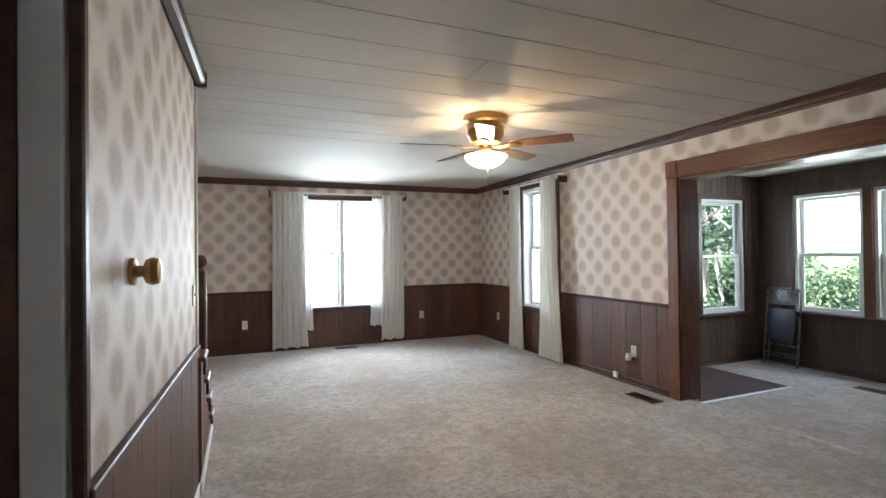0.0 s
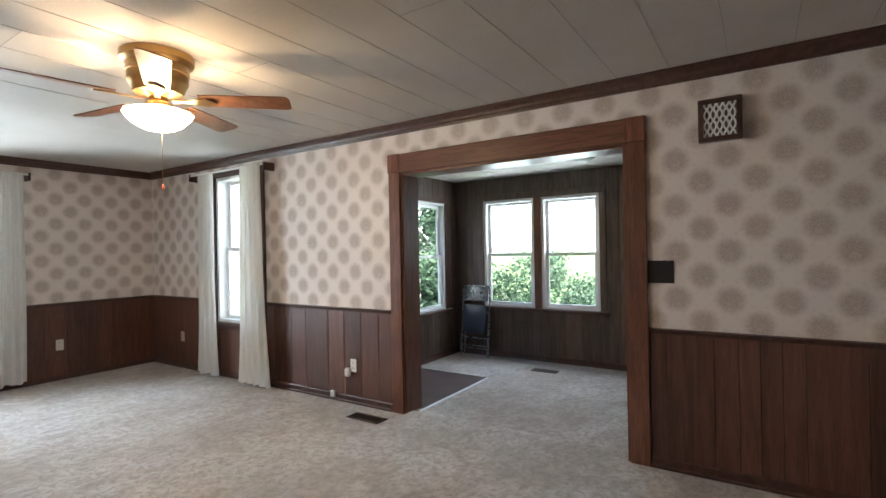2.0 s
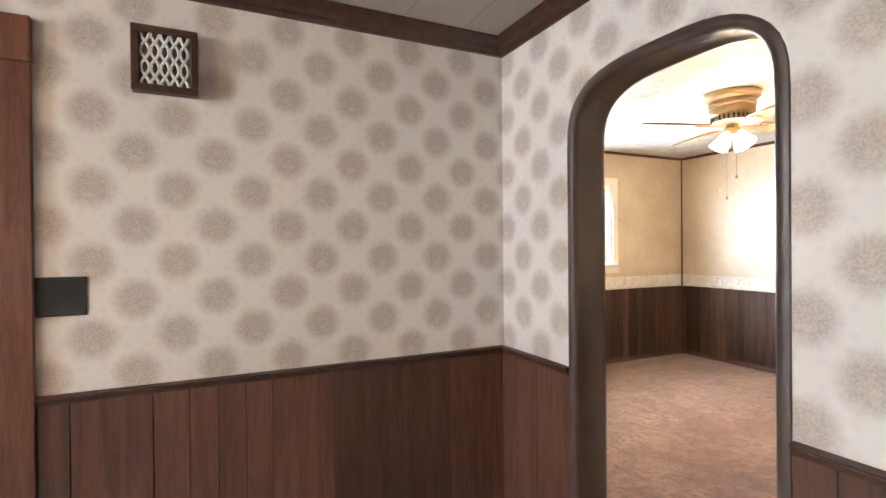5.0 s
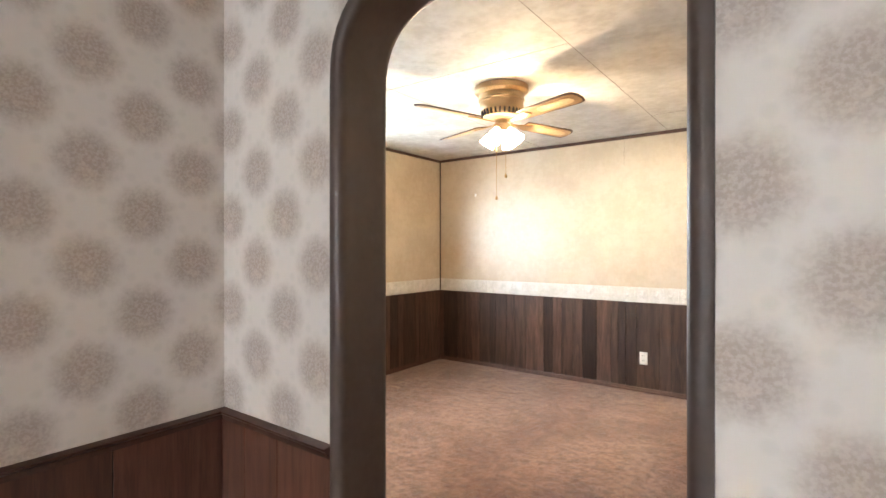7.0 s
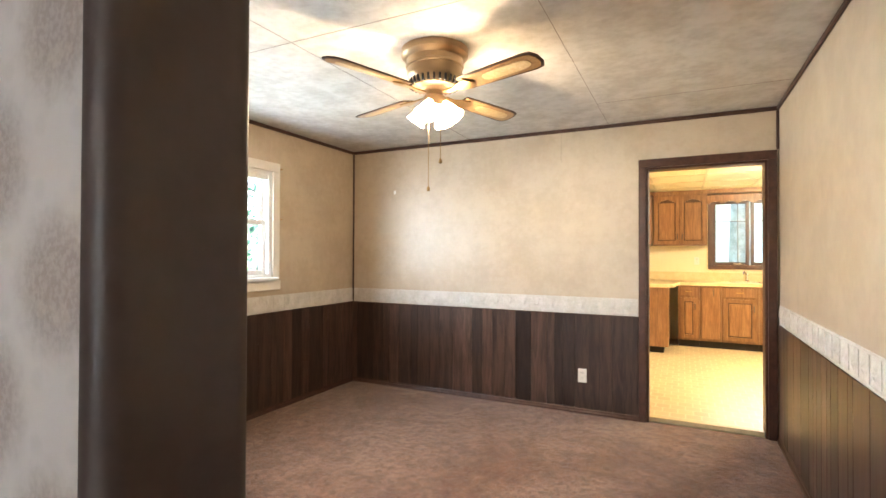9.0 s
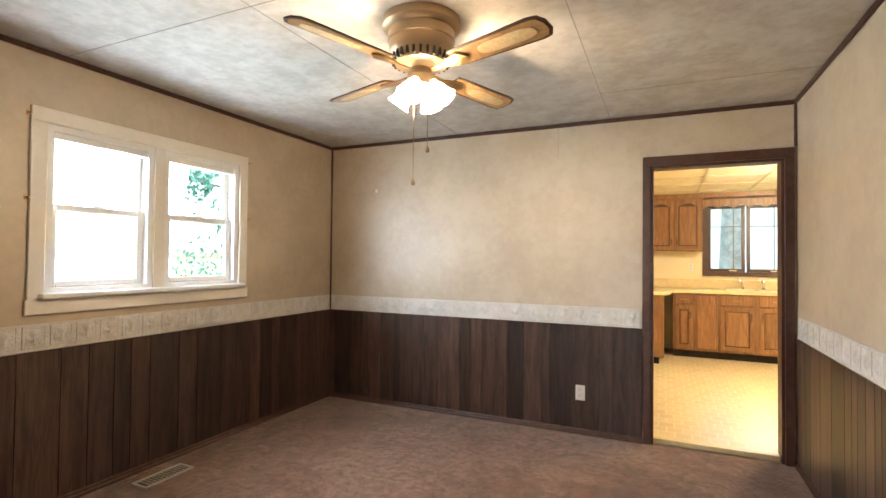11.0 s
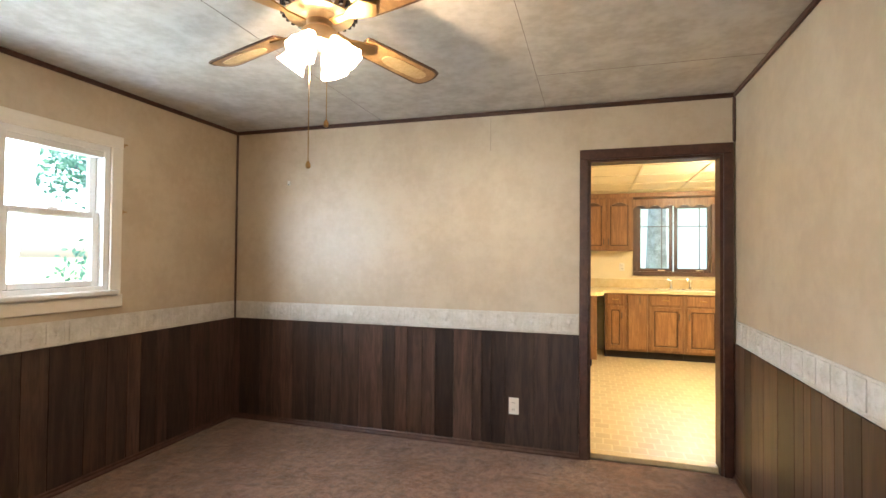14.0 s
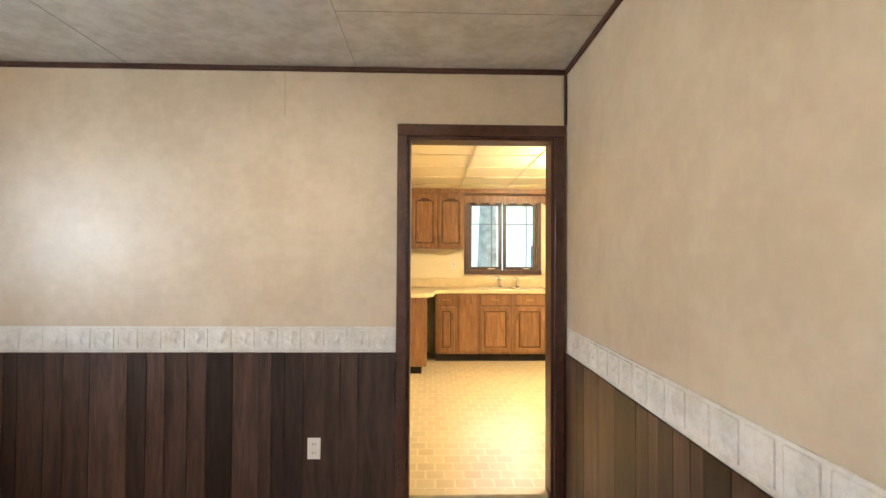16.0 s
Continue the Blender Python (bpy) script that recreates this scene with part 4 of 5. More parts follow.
for face, pos, a, b, z in (("N", N, 0.24, 2.2, 2.18), ("E", E, 4.80, 6.12, 2.20)):
    r = thing("curtain_rod", "double white metal curtain rod over the window", "curtain rod", "curtain rods")
    wpart("rod", M_WHITE, face, pos, a, b, z, z + 0.022, 0.115, 0.124, r, "", 0.003)
    wpart("rod", M_TRIM, face, pos, a + 0.05, b - 0.05, z - 0.03, z - 0.012, 0.07, 0.079, r, "", 0.003)
    wpart("bracket", M_TRIM, face, pos, a, a + 0.02, z - 0.05, z + 0.03, 0.0, 0.13, r, "", 0.003)
    wpart("bracket", M_TRIM, face, pos, b - 0.02, b, z - 0.05, z + 0.03, 0.0, 0.13, r, "", 0.003)


# ---- ceiling fans ----
def lamp_at(name, p, watts, col, r):
    d = bpy.data.lights.new(name, "POINT")
    d.energy, d.color, d.shadow_soft_size = watts, col, r
    ob = new(name, d)
    ob.location = p
    return ob


def blade_outline(r0, r1, w0, w1, cut):
    half = [(r0, w0 / 2), (r0 + 0.03, w0 / 2 + 0.004), (r1 - cut, w1 / 2), (r1 - cut * 0.35, w1 / 2 - cut * 0.15), (r1, w1 / 2 - cut * 0.75)]
    return half + [(x, -y) for x, y in half[::-1]]


def ceiling_fan(x, y, n, az, cane, label):
    t = thing("ceiling_fan", label, "ceiling fan")
    t.location = (x, y, H if cane else HL)
    hous = M_BRASS if not cane else plain("pale_bronze", (0.40, 0.28, 0.17), 0.38, 0.8)
    rr = 0.165 if not cane else 0.17
    prof = [(rr * 0.55, -0.205), (rr * 0.70, -0.198), (rr * 0.80, -0.155), (rr * 0.84, -0.148), (rr * 0.86, -0.135), (rr * 0.86, -0.10), (rr * 0.90, -0.096), (rr * 0.90, -0.086), (rr * 0.86, -0.082), (rr * 0.88, -0.055), (rr * 0.97, -0.048), (rr * 1.04, -0.035), (rr * 1.04, -0.001)]
    part("housing", lathe(bmesh.new(), prof, 40), hous, t, smooth=True)
    if cane:
        for k in range(28):
            bm = box(bmesh.new(), rr * 0.70, rr * 0.80, -0.005, 0.005, -0.194, -0.160)
            part("vent_slot", bm, M_BLACK, t, m=Matrix.Rotation(2 * math.pi * k / 28, 4, "Z"))
    hb = -0.30 if cane else -0.268
    part("hub", lathe(bmesh.new(), [(0.05, hb), (0.060, hb + 0.005), (0.062, -0.25), (0.045, -0.235), (0.045, -0.215), (0.075, -0.206), (0.075, -0.20)], 24), hous, t, smooth=True)
    for k in range(n):
        m = Matrix.Rotation(radians(az + 360 / n * k), 4, "Z") @ Matrix.Translation((0, 0, -0.225)) @ Matrix.Rotation(radians(-12), 4, "X")
        bm = prism(bmesh.new(), blade_outline(0.20, 0.66, 0.105, 0.135, 0.035 if not cane else 0.055), 0.0, 0.006)
        bl = part("blade", bm, M_EDGE if cane else M_BLADE, t, m=m)
        if cane:
            part("blade_face", prism(bmesh.new(), blade_outline(0.203, 0.648, 0.088, 0.112, 0.05), -0.002, 0.008), M_BLADE2, bl, m=m)
            oval = [(0.47 + 0.135 * math.copysign(abs(math.cos(a)) ** 0.55, math.cos(a)), 0.034 * math.copysign(abs(math.sin(a)) ** 0.7, math.sin(a))) for a in [2 * math.pi * q / 28 for q in range(28)]]
            part("cane_inset", prism(bmesh.new(), oval, -0.0045, 0.0105), M_CANE, bl, "woven cane inset", m=m)
        bm = bmesh.new()
        prism(bm, [(0.07, 0.014), (0.14, 0.011), (0.18, 0.028), (0.24, 0.042), (0.262, 0.020), (0.28, 0.0), (0.262, -0.020), (0.24, -0.042), (0.18, -0.028), (0.14, -0.011), (0.07, -0.014)], -0.0115, -0.0055)
        part("blade_iron", bm, M_BRASS, t, m=m)
    if not cane:
        part("bowl", lathe(bmesh.new(), [(0.02, -0.385), (0.07, -0.378), (0.115, -0.355), (0.145, -0.325), (0.158, -0.30), (0.160, -0.296)], 48, flute=0.03, lobes=12), M_LAMPGLASS, t, "lit frosted scalloped glass bowl", True)
    else:
        for k in range(4):
            a = radians(az + 90 * k + 20)
            m = Matrix.Rotation(a, 4, "Z") @ Matrix.Translation((0.055, 0, -0.285)) @ Matrix.Rotation(radians(-38), 4, "Y") @ Matrix.Diagonal((0.78, 0.78, 0.82, 1))
            part("shade", lathe(bmesh.new(), [(0.068, -0.125), (0.062, -0.115), (0.050, -0.085), (0.044, -0.05), (0.030, -0.02), (0.026, 0.0)], 28, flute=0.06, lobes=7), M_LAMPGLASS, t, "lit frosted tulip glass shade", True, m=m)
    for q, (px, ln) in enumerate(((0.02, 0.30), (-0.05, 0.16)) if cane else ((0.03, 0.24),)):
        bm = tube(bmesh.new(), [(px, 0.03, -0.30), (px, 0.03, -0.42 - ln * 0.5), (px, 0.03, -0.42 - ln)], 0.0016, 5)
        ch = part("pull_chain", bm, M_BRASS, t)
        part("pull_knob", lathe(bmesh.new(), [(0.004, -0.445 - ln), (0.009, -0.44 - ln), (0.009, -0.43 - ln), (0.003, -0.418 - ln)], 12, (px, 0.03)), M_BRASS if cane else plain("red_wood", (0.35, 0.09, 0.05), 0.4), ch, smooth=True)
    return t


FAN1 = (1.62, 3.36)
FAN2 = (3.61, -2.55)
ceiling_fan(*FAN1, 5, -46.4, False, "five-blade brown ceiling fan with lit glass bowl")
ceiling_fan(*FAN2, 4, 71, True, "four-blade cane-inset ceiling fan with lit tulip shades")
WARM = (1.0, 0.73, 0.45)
lamp_at("fan_bulb", (*FAN1, HL - 0.362), 4.8, WARM, 0.02)
lamp_at("fan_bulb", (*FAN2, H - 0.40), 4.6, WARM, 0.025)

# unlit porch light
pl = thing("porch_light", "unlit frosted glass flush ceiling light", "ceiling light")
part("base", lathe(bmesh.new(), [(0.07, 2.235), (0.075, 2.25), (0.075, 2.26)], 24, (4.9, 2.15)), M_BRASS, pl, smooth=True)
part("globe", lathe(bmesh.new(), [(0.02, 2.14), (0.07, 2.15), (0.105, 2.18), (0.11, 2.205), (0.085, 2.23), (0.07, 2.235)], 28, (4.9, 2.15)), plain("frosted_glass", (0.6, 0.62, 0.6), 0.25), pl, smooth=True)


# ---- folding chair ----
def folding_chair():
    """Folded flat and leaned on the wall; local x across, z up, y thickness."""
    t = thing("folding_chair", "folded grey metal chair leaning against the porch wall", "chair")
    m = Matrix.Translation((5.92, 3.96, BZ)) @ Matrix.Rotation(radians(-94), 4, "Z") @ Matrix.Rotation(radians(-6), 4, "X")
    hw = 0.21

    def bent(w, z0, z1, y, r=0.06):
        pts2 = [(-w, y, z0), (-w, y, z1 - r)]
        pts2 += [(-w + r - r * math.cos(a), y, z1 - r + r * math.sin(a)) for a in (0.4, 0.8, 1.2, 1.57)]
        pts2 += [(w - r + r * math.sin(a), y, z1 - r + r * math.cos(a)) for a in (0.0, 0.4, 0.8, 1.2, 1.57)]
        return pts2 + [(w, y, z0)]
    part("front_frame", tube(bmesh.new(), bent(hw, 0.0, 0.93, 0.0), 0.0125, 10), M_TUBE, t, smooth=True, m=m)
    part("rear_frame", tube(bmesh.new(), bent(hw - 0.03, 0.02, 0.60, 0.035), 0.0115, 10), M_TUBE, t, smooth=True, m=m)
    for z, y in ((0.14, 0.0), (0.24, 0.035), (0.10, 0.035)):
        part("crossbar", tube(bmesh.new(), [(-hw + 0.01, y, z), (0, y, z), (hw - 0.01, y, z)], 0.008, 8), M_TUBE, t, m=m)
    bm = bmesh.new()
    g = []
    for side in (0, 1):
        rows2 = []
        for j in range(9):
            v = j / 8
            row = []
            for i in range(9):
                u = i / 8 * 2 - 1
                w = 0.185 * (1 - 0.12 * (2 * v - 1) ** 4) * (0.86 + 0.14 * v)
                yy = -0.03 - 0.028 * (1 - u * u) * (1 - (2 * v - 1) ** 2) if side == 0 else -0.012
                row.append(bm.verts.new((u * w, yy, 0.30 + 0.38 * v)))
            rows2.append(row)
        g.append(rows2)
        for j in range(8):
            for i in range(8):
                bm.faces.new((rows2[j][i], rows2[j][i + 1], rows2[j + 1][i + 1], rows2[j + 1][i]))
    for j in range(8):
        for i in (0, 8):
            bm.faces.new((g[0][j][i], g[0][j + 1][i], g[1][j + 1][i], g[1][j][i]))
    for i in range(8):
        for j in (0, 8):
            bm.faces.new((g[0][j][i], g[0][j][i + 1], g[1][j][i + 1], g[1][j][i]))
    part("seat", bm, M_SEAT, t, "blue-grey padded vinyl seat", True, m)
    bm = bmesh.new()
    rows2 = []
    for j in range(7):
        v = j / 6
        rows2.append([[bm.verts.new(((i / 8 * 2 - 1) * 0.195, -0.016 - 0.03 * (1 - (i / 8 * 2 - 1) ** 2) * math.sin(v * 1.4) - (0.0 if s else 0.006), 0.73 + 0.185 * v)) for i in range(9)] for s in (0, 1)])
    for s in (0, 1):
        for j in range(6):
            for i in range(8):
                bm.faces.new((rows2[j][s][i], rows2[j][s][i + 1], rows2[j + 1][s][i + 1], rows2[j + 1][s][i]))
    for j in range(6):
        for i in (0, 8):
            bm.faces.new((rows2[j][0][i], rows2[j + 1][0][i], rows2[j + 1][1][i], rows2[j][1][i]))
    for i in range(8):
        for j in (0, 6):
            bm.faces.new((rows2[j][0][i], rows2[j][0][i + 1], rows2[j][1][i + 1], rows2[j][1][i]))
    part("backrest", bm, M_TUBE, t, "grey steel backrest", True, m)


folding_chair()


# ---- kitchen ----
def panel_door(name, parent, x0, x1, z0, z1, y, arch=False, knob_side=1, knob_z=None):
    """Raised-panel door facing +y, with a bronze pull."""
    bm = bmesh.new()
    s = 0.05
    box(bm, x0, x0 + s, y, y + 0.02, z0, z1, 0.003)
    box(bm, x1 - s, x1, y, y + 0.02, z0, z1, 0.003)
    box(bm, x0 + s, x1 - s, y, y + 0.02, z0, z0 + s, 0.003)
    if arch:
        n = 10
        for k in range(n):
            xa, xb = x0 + s + (x1 - x0 - 2 * s) * k / n, x0 + s + (x1 - x0 - 2 * s) * (k + 1) / n
            um = ((k + 0.5) / n) * 2 - 1
            box(bm, xa, xb, y, y + 0.0195, z1 - s - 0.05 * abs(um) ** 1.6, z1)
    else:
        box(bm, x0 + s, x1 - s, y, y + 0.02, z1 - s, z1, 0.003)
    d = part(name, bm, M_OAK, parent)
    part("raised_panel", box(bmesh.new(), x0 + s + 0.012, x1 - s - 0.012, y + 0.002, y + 0.016, z0 + s + 0.012, z1 - s - (0.05 if arch else 0.012), 0.008), M_OAK, d)
    # dark sheet behind the panel: groove shade put into the colour
    part("panel_field", box(bmesh.new(), x0 + s - 0.002, x1 - s + 0.002, y + 0.0005, y + 0.006, z0 + s - 0.002, z1 - s + 0.002), M_OAKGROOVE, d)
    kx = x1 - 0.028 if knob_side > 0 else x0 + 0.028
    kz = knob_z if knob_z else z1 - 0.12
    part("handle", box(bmesh.new(), kx - 0.007, kx + 0.007, y + 0.02, y + 0.045, kz - 0.045, kz + 0.045, 0.005), M_BRONZE, d)
    return d


CF = -7.98
CT = KZ + 0.91


def base_cabinet(x0, x1, kindof, side=1):
    t = thing("base_cabinet", "honey oak base cabinet with raised-panel door and drawer" if kindof == "full" else "narrow honey oak cabinet with plain flush front", "cabinet", "base cabinets")
    part("body", box(bmesh.new(), x0 + 0.001, x1 - 0.001, KY + 0.001, CF, KZ + 0.10, CT - 0.04), M_OAKDARK, t)
    part("toe_kick", box(bmesh.new(), x0 + 0.001, x1 - 0.001, KY + 0.05, CF - 0.06, KZ, KZ + 0.10), M_GROOVE, t)
    if kindof == "full":
        dr = part("drawer", box(bmesh.new(), x0 + 0.03, x1 - 0.03, CF, CF + 0.02, CT - 0.19, CT - 0.06, 0.006), M_OAK, t)
        xm = (x0 + x1) / 2
        part("handle", box(bmesh.new(), xm - 0.045, xm + 0.045, CF + 0.02, CF + 0.045, CT - 0.132, CT - 0.118, 0.005), M_BRASS, dr)
        panel_door("door", t, x0 + 0.03, x1 - 0.03, KZ + 0.13, CT - 0.215, CF, False, side)
    else:
        part("door", box(bmesh.new(), x0 + 0.02, x1 - 0.02, CF, CF + 0.02, KZ + 0.13, CT - 0.06, 0.005), M_OAK, t)
        part("handle", box(bmesh.new(), x0 + 0.09, x0 + 0.10, CF + 0.02, CF + 0.04, CT - 0.18, CT - 0.09, 0.003), M_BRONZE, t)
    return t


base_cabinet(2.22, 2.49, "full", -1)
base_cabinet(1.957, 2.22, "plain")
base_cabinet(1.516, 1.957, "full", -1)
base_cabinet(1.08, 1.516, "full", 1)
base_cabinet(0.62, 1.08, "full", -1)
# peninsula and worktop
pen = thing("peninsula_cabinet", "brown oak peninsula end with plain panel", "cabinet")
part("body", box(bmesh.new(), 2.60, 3.60, -7.93, -7.30, KZ + 0.09, CT - 0.04, 0.003), M_OAK, pen)
part("toe_kick", box(bmesh.new(), 2.66, 3.60, -7.88, -7.36, KZ, KZ + 0.09), M_GROOVE, pen)
wt = thing("worktop", "yellow-cream laminate worktop with rounded peninsula end", "worktop")
bm = prism(bmesh.new(), [(0.4, KY + 0.002), (4.2, KY + 0.002), (4.2, -7.27), (2.72, -7.27), (2.62, -7.30), (2.55, -7.38), (2.52, -7.5), (2.52, -7.80), (2.47, -7.93), (2.40, -7.95), (0.4, -7.95)], CT - 0.04, CT)
part("top", bm, M_COUNTER, wt)
part("backsplash", box(bmesh.new(), 0.4, 4.2, KY + 0.002, KY + 0.022, CT + 0.001, CT + 0.13, 0.004), M_COUNTER, wt)
# sink
sk = thing("kitchen_sink", "stainless double sink with chrome taps", "sink")
bm = bmesh.new()
for x0, x1 in ((1.02, 1.40), (1.44, 1.84)):
    for a in ((x0, x1, -8.44, -8.42), (x0, x1, -8.06, -8.04), (x0, x0 + 0.02, -8.42, -8.06), (x1 - 0.02, x1, -8.42, -8.06)):
        box(bm, *a, CT + 0.0005, CT + 0.012)
    box(bm, x0 + 0.02, x1 - 0.02, -8.42, -8.06, CT + 0.001, CT + 0.004)
part("rim", bm, M_CHROME, sk)
for fx in (1.36, 1.60):
    part("tap", lathe(bmesh.new(), [(0.03, CT + 0.001), (0.03, CT + 0.02), (0.016, CT + 0.03), (0.014, CT + 0.09), (0.022, CT + 0.10), (0.018, CT + 0.125)], 16, (fx, -8.49)), M_CHROME, sk, smooth=True)
    part("spout", tube(bmesh.new(), [(fx, -8.49, CT + 0.10), (fx + 0.03, -8.44, CT + 0.14), (fx + 0.05, -8.38, CT + 0.15), (fx + 0.06, -8.33, CT + 0.12)], 0.010), M_CHROME, sk, smooth=True)
# wall cabinets
uc = thing("wall_cabinet", "honey oak wall cabinet with two arched doors", "cabinet", "wall cabinets")
part("body", box(bmesh.new(), 2.11, 2.83, KY + 0.001, -8.29, 1.47, 2.22), M_OAKDARK, uc)
panel_door("door", uc, 2.125, 2.465, 1.49, 2.20, -8.29, True, 1, 1.60)
panel_door("door", uc, 2.475, 2.815, 1.49, 2.20, -8.29, True, -1, 1.60)
uc2 = thing("wall_cabinet", "honey oak wall cabinet seen end-on", "cabinet", "wall cabinets")
part("body", box(bmesh.new(), 2.86, 3.6, KY + 0.001, -7.70, 1.47, 2.22, 0.003), M_OAK, uc2)
part("door", box(bmesh.new(), 2.84, 2.86, -8.27, -7.72, 1.49, 2.20, 0.004), M_OAK, uc2)
# soffit board above the cabinets and scalloped valance
vl = thing("valance", "oak board with scalloped valance over the sink window", "valance")
bm = bmesh.new()
n = 60
cols = []
for k in range(n + 1):
    xa = 0.9 + (2.11 - 0.9) * k / n
    zz = 2.075 + 0.048 * abs(math.sin(xa * math.pi / 0.19))
    cols.append([bm.verts.new(p) for p in ((xa, -8.50, zz), (xa, -8.50, 2.215), (xa, -8.52, 2.215), (xa, -8.52, zz))])
for a, b in zip(cols, cols[1:]):
    for q in range(4):
        bm.faces.new((a[q], a[(q + 1) % 4], b[(q + 1) % 4], b[q]))
bm.faces.new(cols[0])
bm.faces.new(cols[-1])
bmesh.ops.recalc_face_normals(bm, faces=bm.faces)
part("scallop", bm, M_OAK, vl)
part("cornice", box(bmesh.new(), 0.5, 3.6, KY + 0.001, -8.30, 2.221, 2.28), M_OAK, vl)


def casement(x0, x1, label):
    t = thing("window_7", label, "window", kind="structure")
    z0, z1 = KWIN[2], KWIN[3]
    for a in ((x0, x0 + 0.045, z0, z1), (x1 - 0.045, x1, z0, z1), (x0 + 0.045, x1 - 0.045, z0, z0 + 0.045), (x0 + 0.045, x1 - 0.045, z1 - 0.045, z1)):
        wpart("frame_bar", M_TRIM, "S", KY, *a, -0.07, -0.02, t, "", 0.004)
    p = wpart("pane", M_GLASS, "S", KY, x0 + 0.04, x1 - 0.04, z0 + 0.04, z1 - 0.04, -0.05, -0.045, t)
    p.visible_shadow = False
    wpart("glazing_bar", M_BRONZE, "S", KY, x0 + 0.045, x1 - 0.045, z0 + 0.64, z0 + 0.652, -0.045, -0.035, t)
    wpart("glazing_bar", M_BRONZE, "S", KY, (x0 + x1) / 2 - 0.1, (x0 + x1) / 2 - 0.088, z0 + 0.045, z1 - 0.045, -0.045, -0.035, t)
    wpart("handle", M_CHROME, "S", KY, x0 + 0.1, x0 + 0.2, z0 + 0.01, z0 + 0.03, -0.02, 0.02, t, "", 0.004)


xm = (KWIN[0] + KWIN[1]) / 2
casement(KWIN[0], xm - 0.01, "dark-framed kitchen casement window, shut")
casement(xm + 0.01, KWIN[1], "dark-framed kitchen casement window, shut")
kc = casing_set("trim", "S", KY, KWIN, 0.06, M_TRIM, "dark brown casing round kitchen window", category="window casing")
wpart("sill", M_TRIM, "S", KY, KWIN[0] - 0.06, KWIN[1] + 0.06, KWIN[2] - 0.06, KWIN[2], 0.001, 0.05, kc, "", 0.004)
plate("S", KY, 2.24, 1.24, "ivory outlet over the worktop")
# unseen fixture and bulb, added west of the doorway to brighten the kitchen
kl = thing("kitchen_fill_light", "added round ceiling light, out of view, brightening the kitchen", "ceiling light")
part("pan", lathe(bmesh.new(), [(0.20, 2.245), (0.20, 2.275), (0.16, 2.279)], 32, (1.1, -6.1)), M_WHITE, kl, smooth=True)
part("diffuser", lathe(bmesh.new(), [(0.05, 2.17), (0.13, 2.18), (0.18, 2.21), (0.19, 2.244)], 32, (1.1, -6.1)), glow_material("lit_diffuser", (1.0, 0.84, 0.56), 2.0), kl, smooth=True)
lamp_at("kitchen_fill_bulb", (1.1, -6.1, 2.10), 21, (1.0, 0.83, 0.55), 0.15)
# small hook on the dining wall
hk = thing("wall_hook", "tiny white plastic hook on the cream wall", "hook")
wpart("pad", M_WHITE, "S", DS, 5.03, 5.054, 1.93, 1.965, 0, 0.006, hk, "", 0.002)
wpart("tip", M_WHITE, "S", DS, 5.038, 5.046, 1.93, 1.94, 0.006, 0.022, hk, "", 0.002)
wpart("seam_crack", M_SEAM, "S", DS, 3.369, 3.371, 2.12, 2.36, 0, 0.0006, tagged(new("trim"), "fine crack at a wall board joint", "wall crack", "", "structure"))
# vinyl edge at the doorway
tagged(part("threshold", box(bmesh.new(), KDOOR[0] + 0.02, KDOOR[1] - 0.02, DS - 0.10, DS - 0.035, 0.0, KZ + 0.006, 0.004), M_COUNTER), "pale curled vinyl edge at the kitchen doorway", "threshold", "", "structure")

# ---- panelling, board by board ----
wide = (0.10, 0.20, 0.20, 0.30, 0.15)
w_n = thing("wainscot_north", "dark reddish brown panelled wainscot", "wainscot", kind="structure")
planks(w_n, "N", N, WX, E, 0, 0.81, M_PANEL, wide, skip=[(NWIN[0] - 0.07, NWIN[1] + 0.07, NWIN[2] - 0.07, 9)])
w_e = thing("wainscot_east", "dark reddish brown panelled wainscot", "wainscot", kind="structure")
planks(w_e, "E", E, BAY[1] + 0.115, N - 0.011, 0, 0.81, M_PANEL, wide, skip=[(SWIN[0] - 0.085, SWIN[1] + 0.085, SWIN[2] - 0.085, 9)])
planks(w_e, "E", E, A + 0.011, BAY[0] - 0.115, 0, 0.81, M_PANEL, (0.1, 0.3, 0.25, 0.12))
w_s = thing("wainscot_south", "dark reddish brown panelled wainscot", "wainscot", kind="structure")
planks(w_s, "S", A, AL + 0.022, E, 0, 0.81, M_PANEL, (0.1, 0.16, 0.22))
planks(w_s, "S", A, WX, AR - 0.022, 0, 0.81, M_PANEL, wide)
w_p = thing("porch_panelling", "brown vertical grooved porch panelling", "wall panelling", kind="structure")
planks(w_p, "E", BX, BS, BN, BZ, 2.26, M_PANEL3, (0.10, 0.14, 0.20, 0.08), skip=[(BW2[0] - 0.075, BW1[1] + 0.075, 0.545, 2.045)])
planks(w_p, "N", BN, E + T, BX - 0.011, BZ, 2.26, M_PANEL3, (0.10, 0.14, 0.20), skip=[(BWN[0] - 0.06, BWN[1] + 0.06, 0.51, 2.01)])
planks(w_p, "S", BS, E + T, BX - 0.011, BZ, 2.26, M_PANEL3, (0.20, 0.3))
narrow = (0.07, 0.10, 0.14, 0.20, 0.12)
w_d = thing("dining_wainscot", "dark walnut plank wainscot of varied boards", "wainscot", kind="structure")
planks(w_d, "S", DS, 2.752, DX, 0, 0.83, M_PANEL2, narrow)
planks(w_d, "E", DX, DS + 0.011, A2, 0, 0.83, M_PANEL2, narrow)
planks(w_d, "W", DW, DS + 0.011, A2, 0, 0.83, M_PANEL2, narrow)
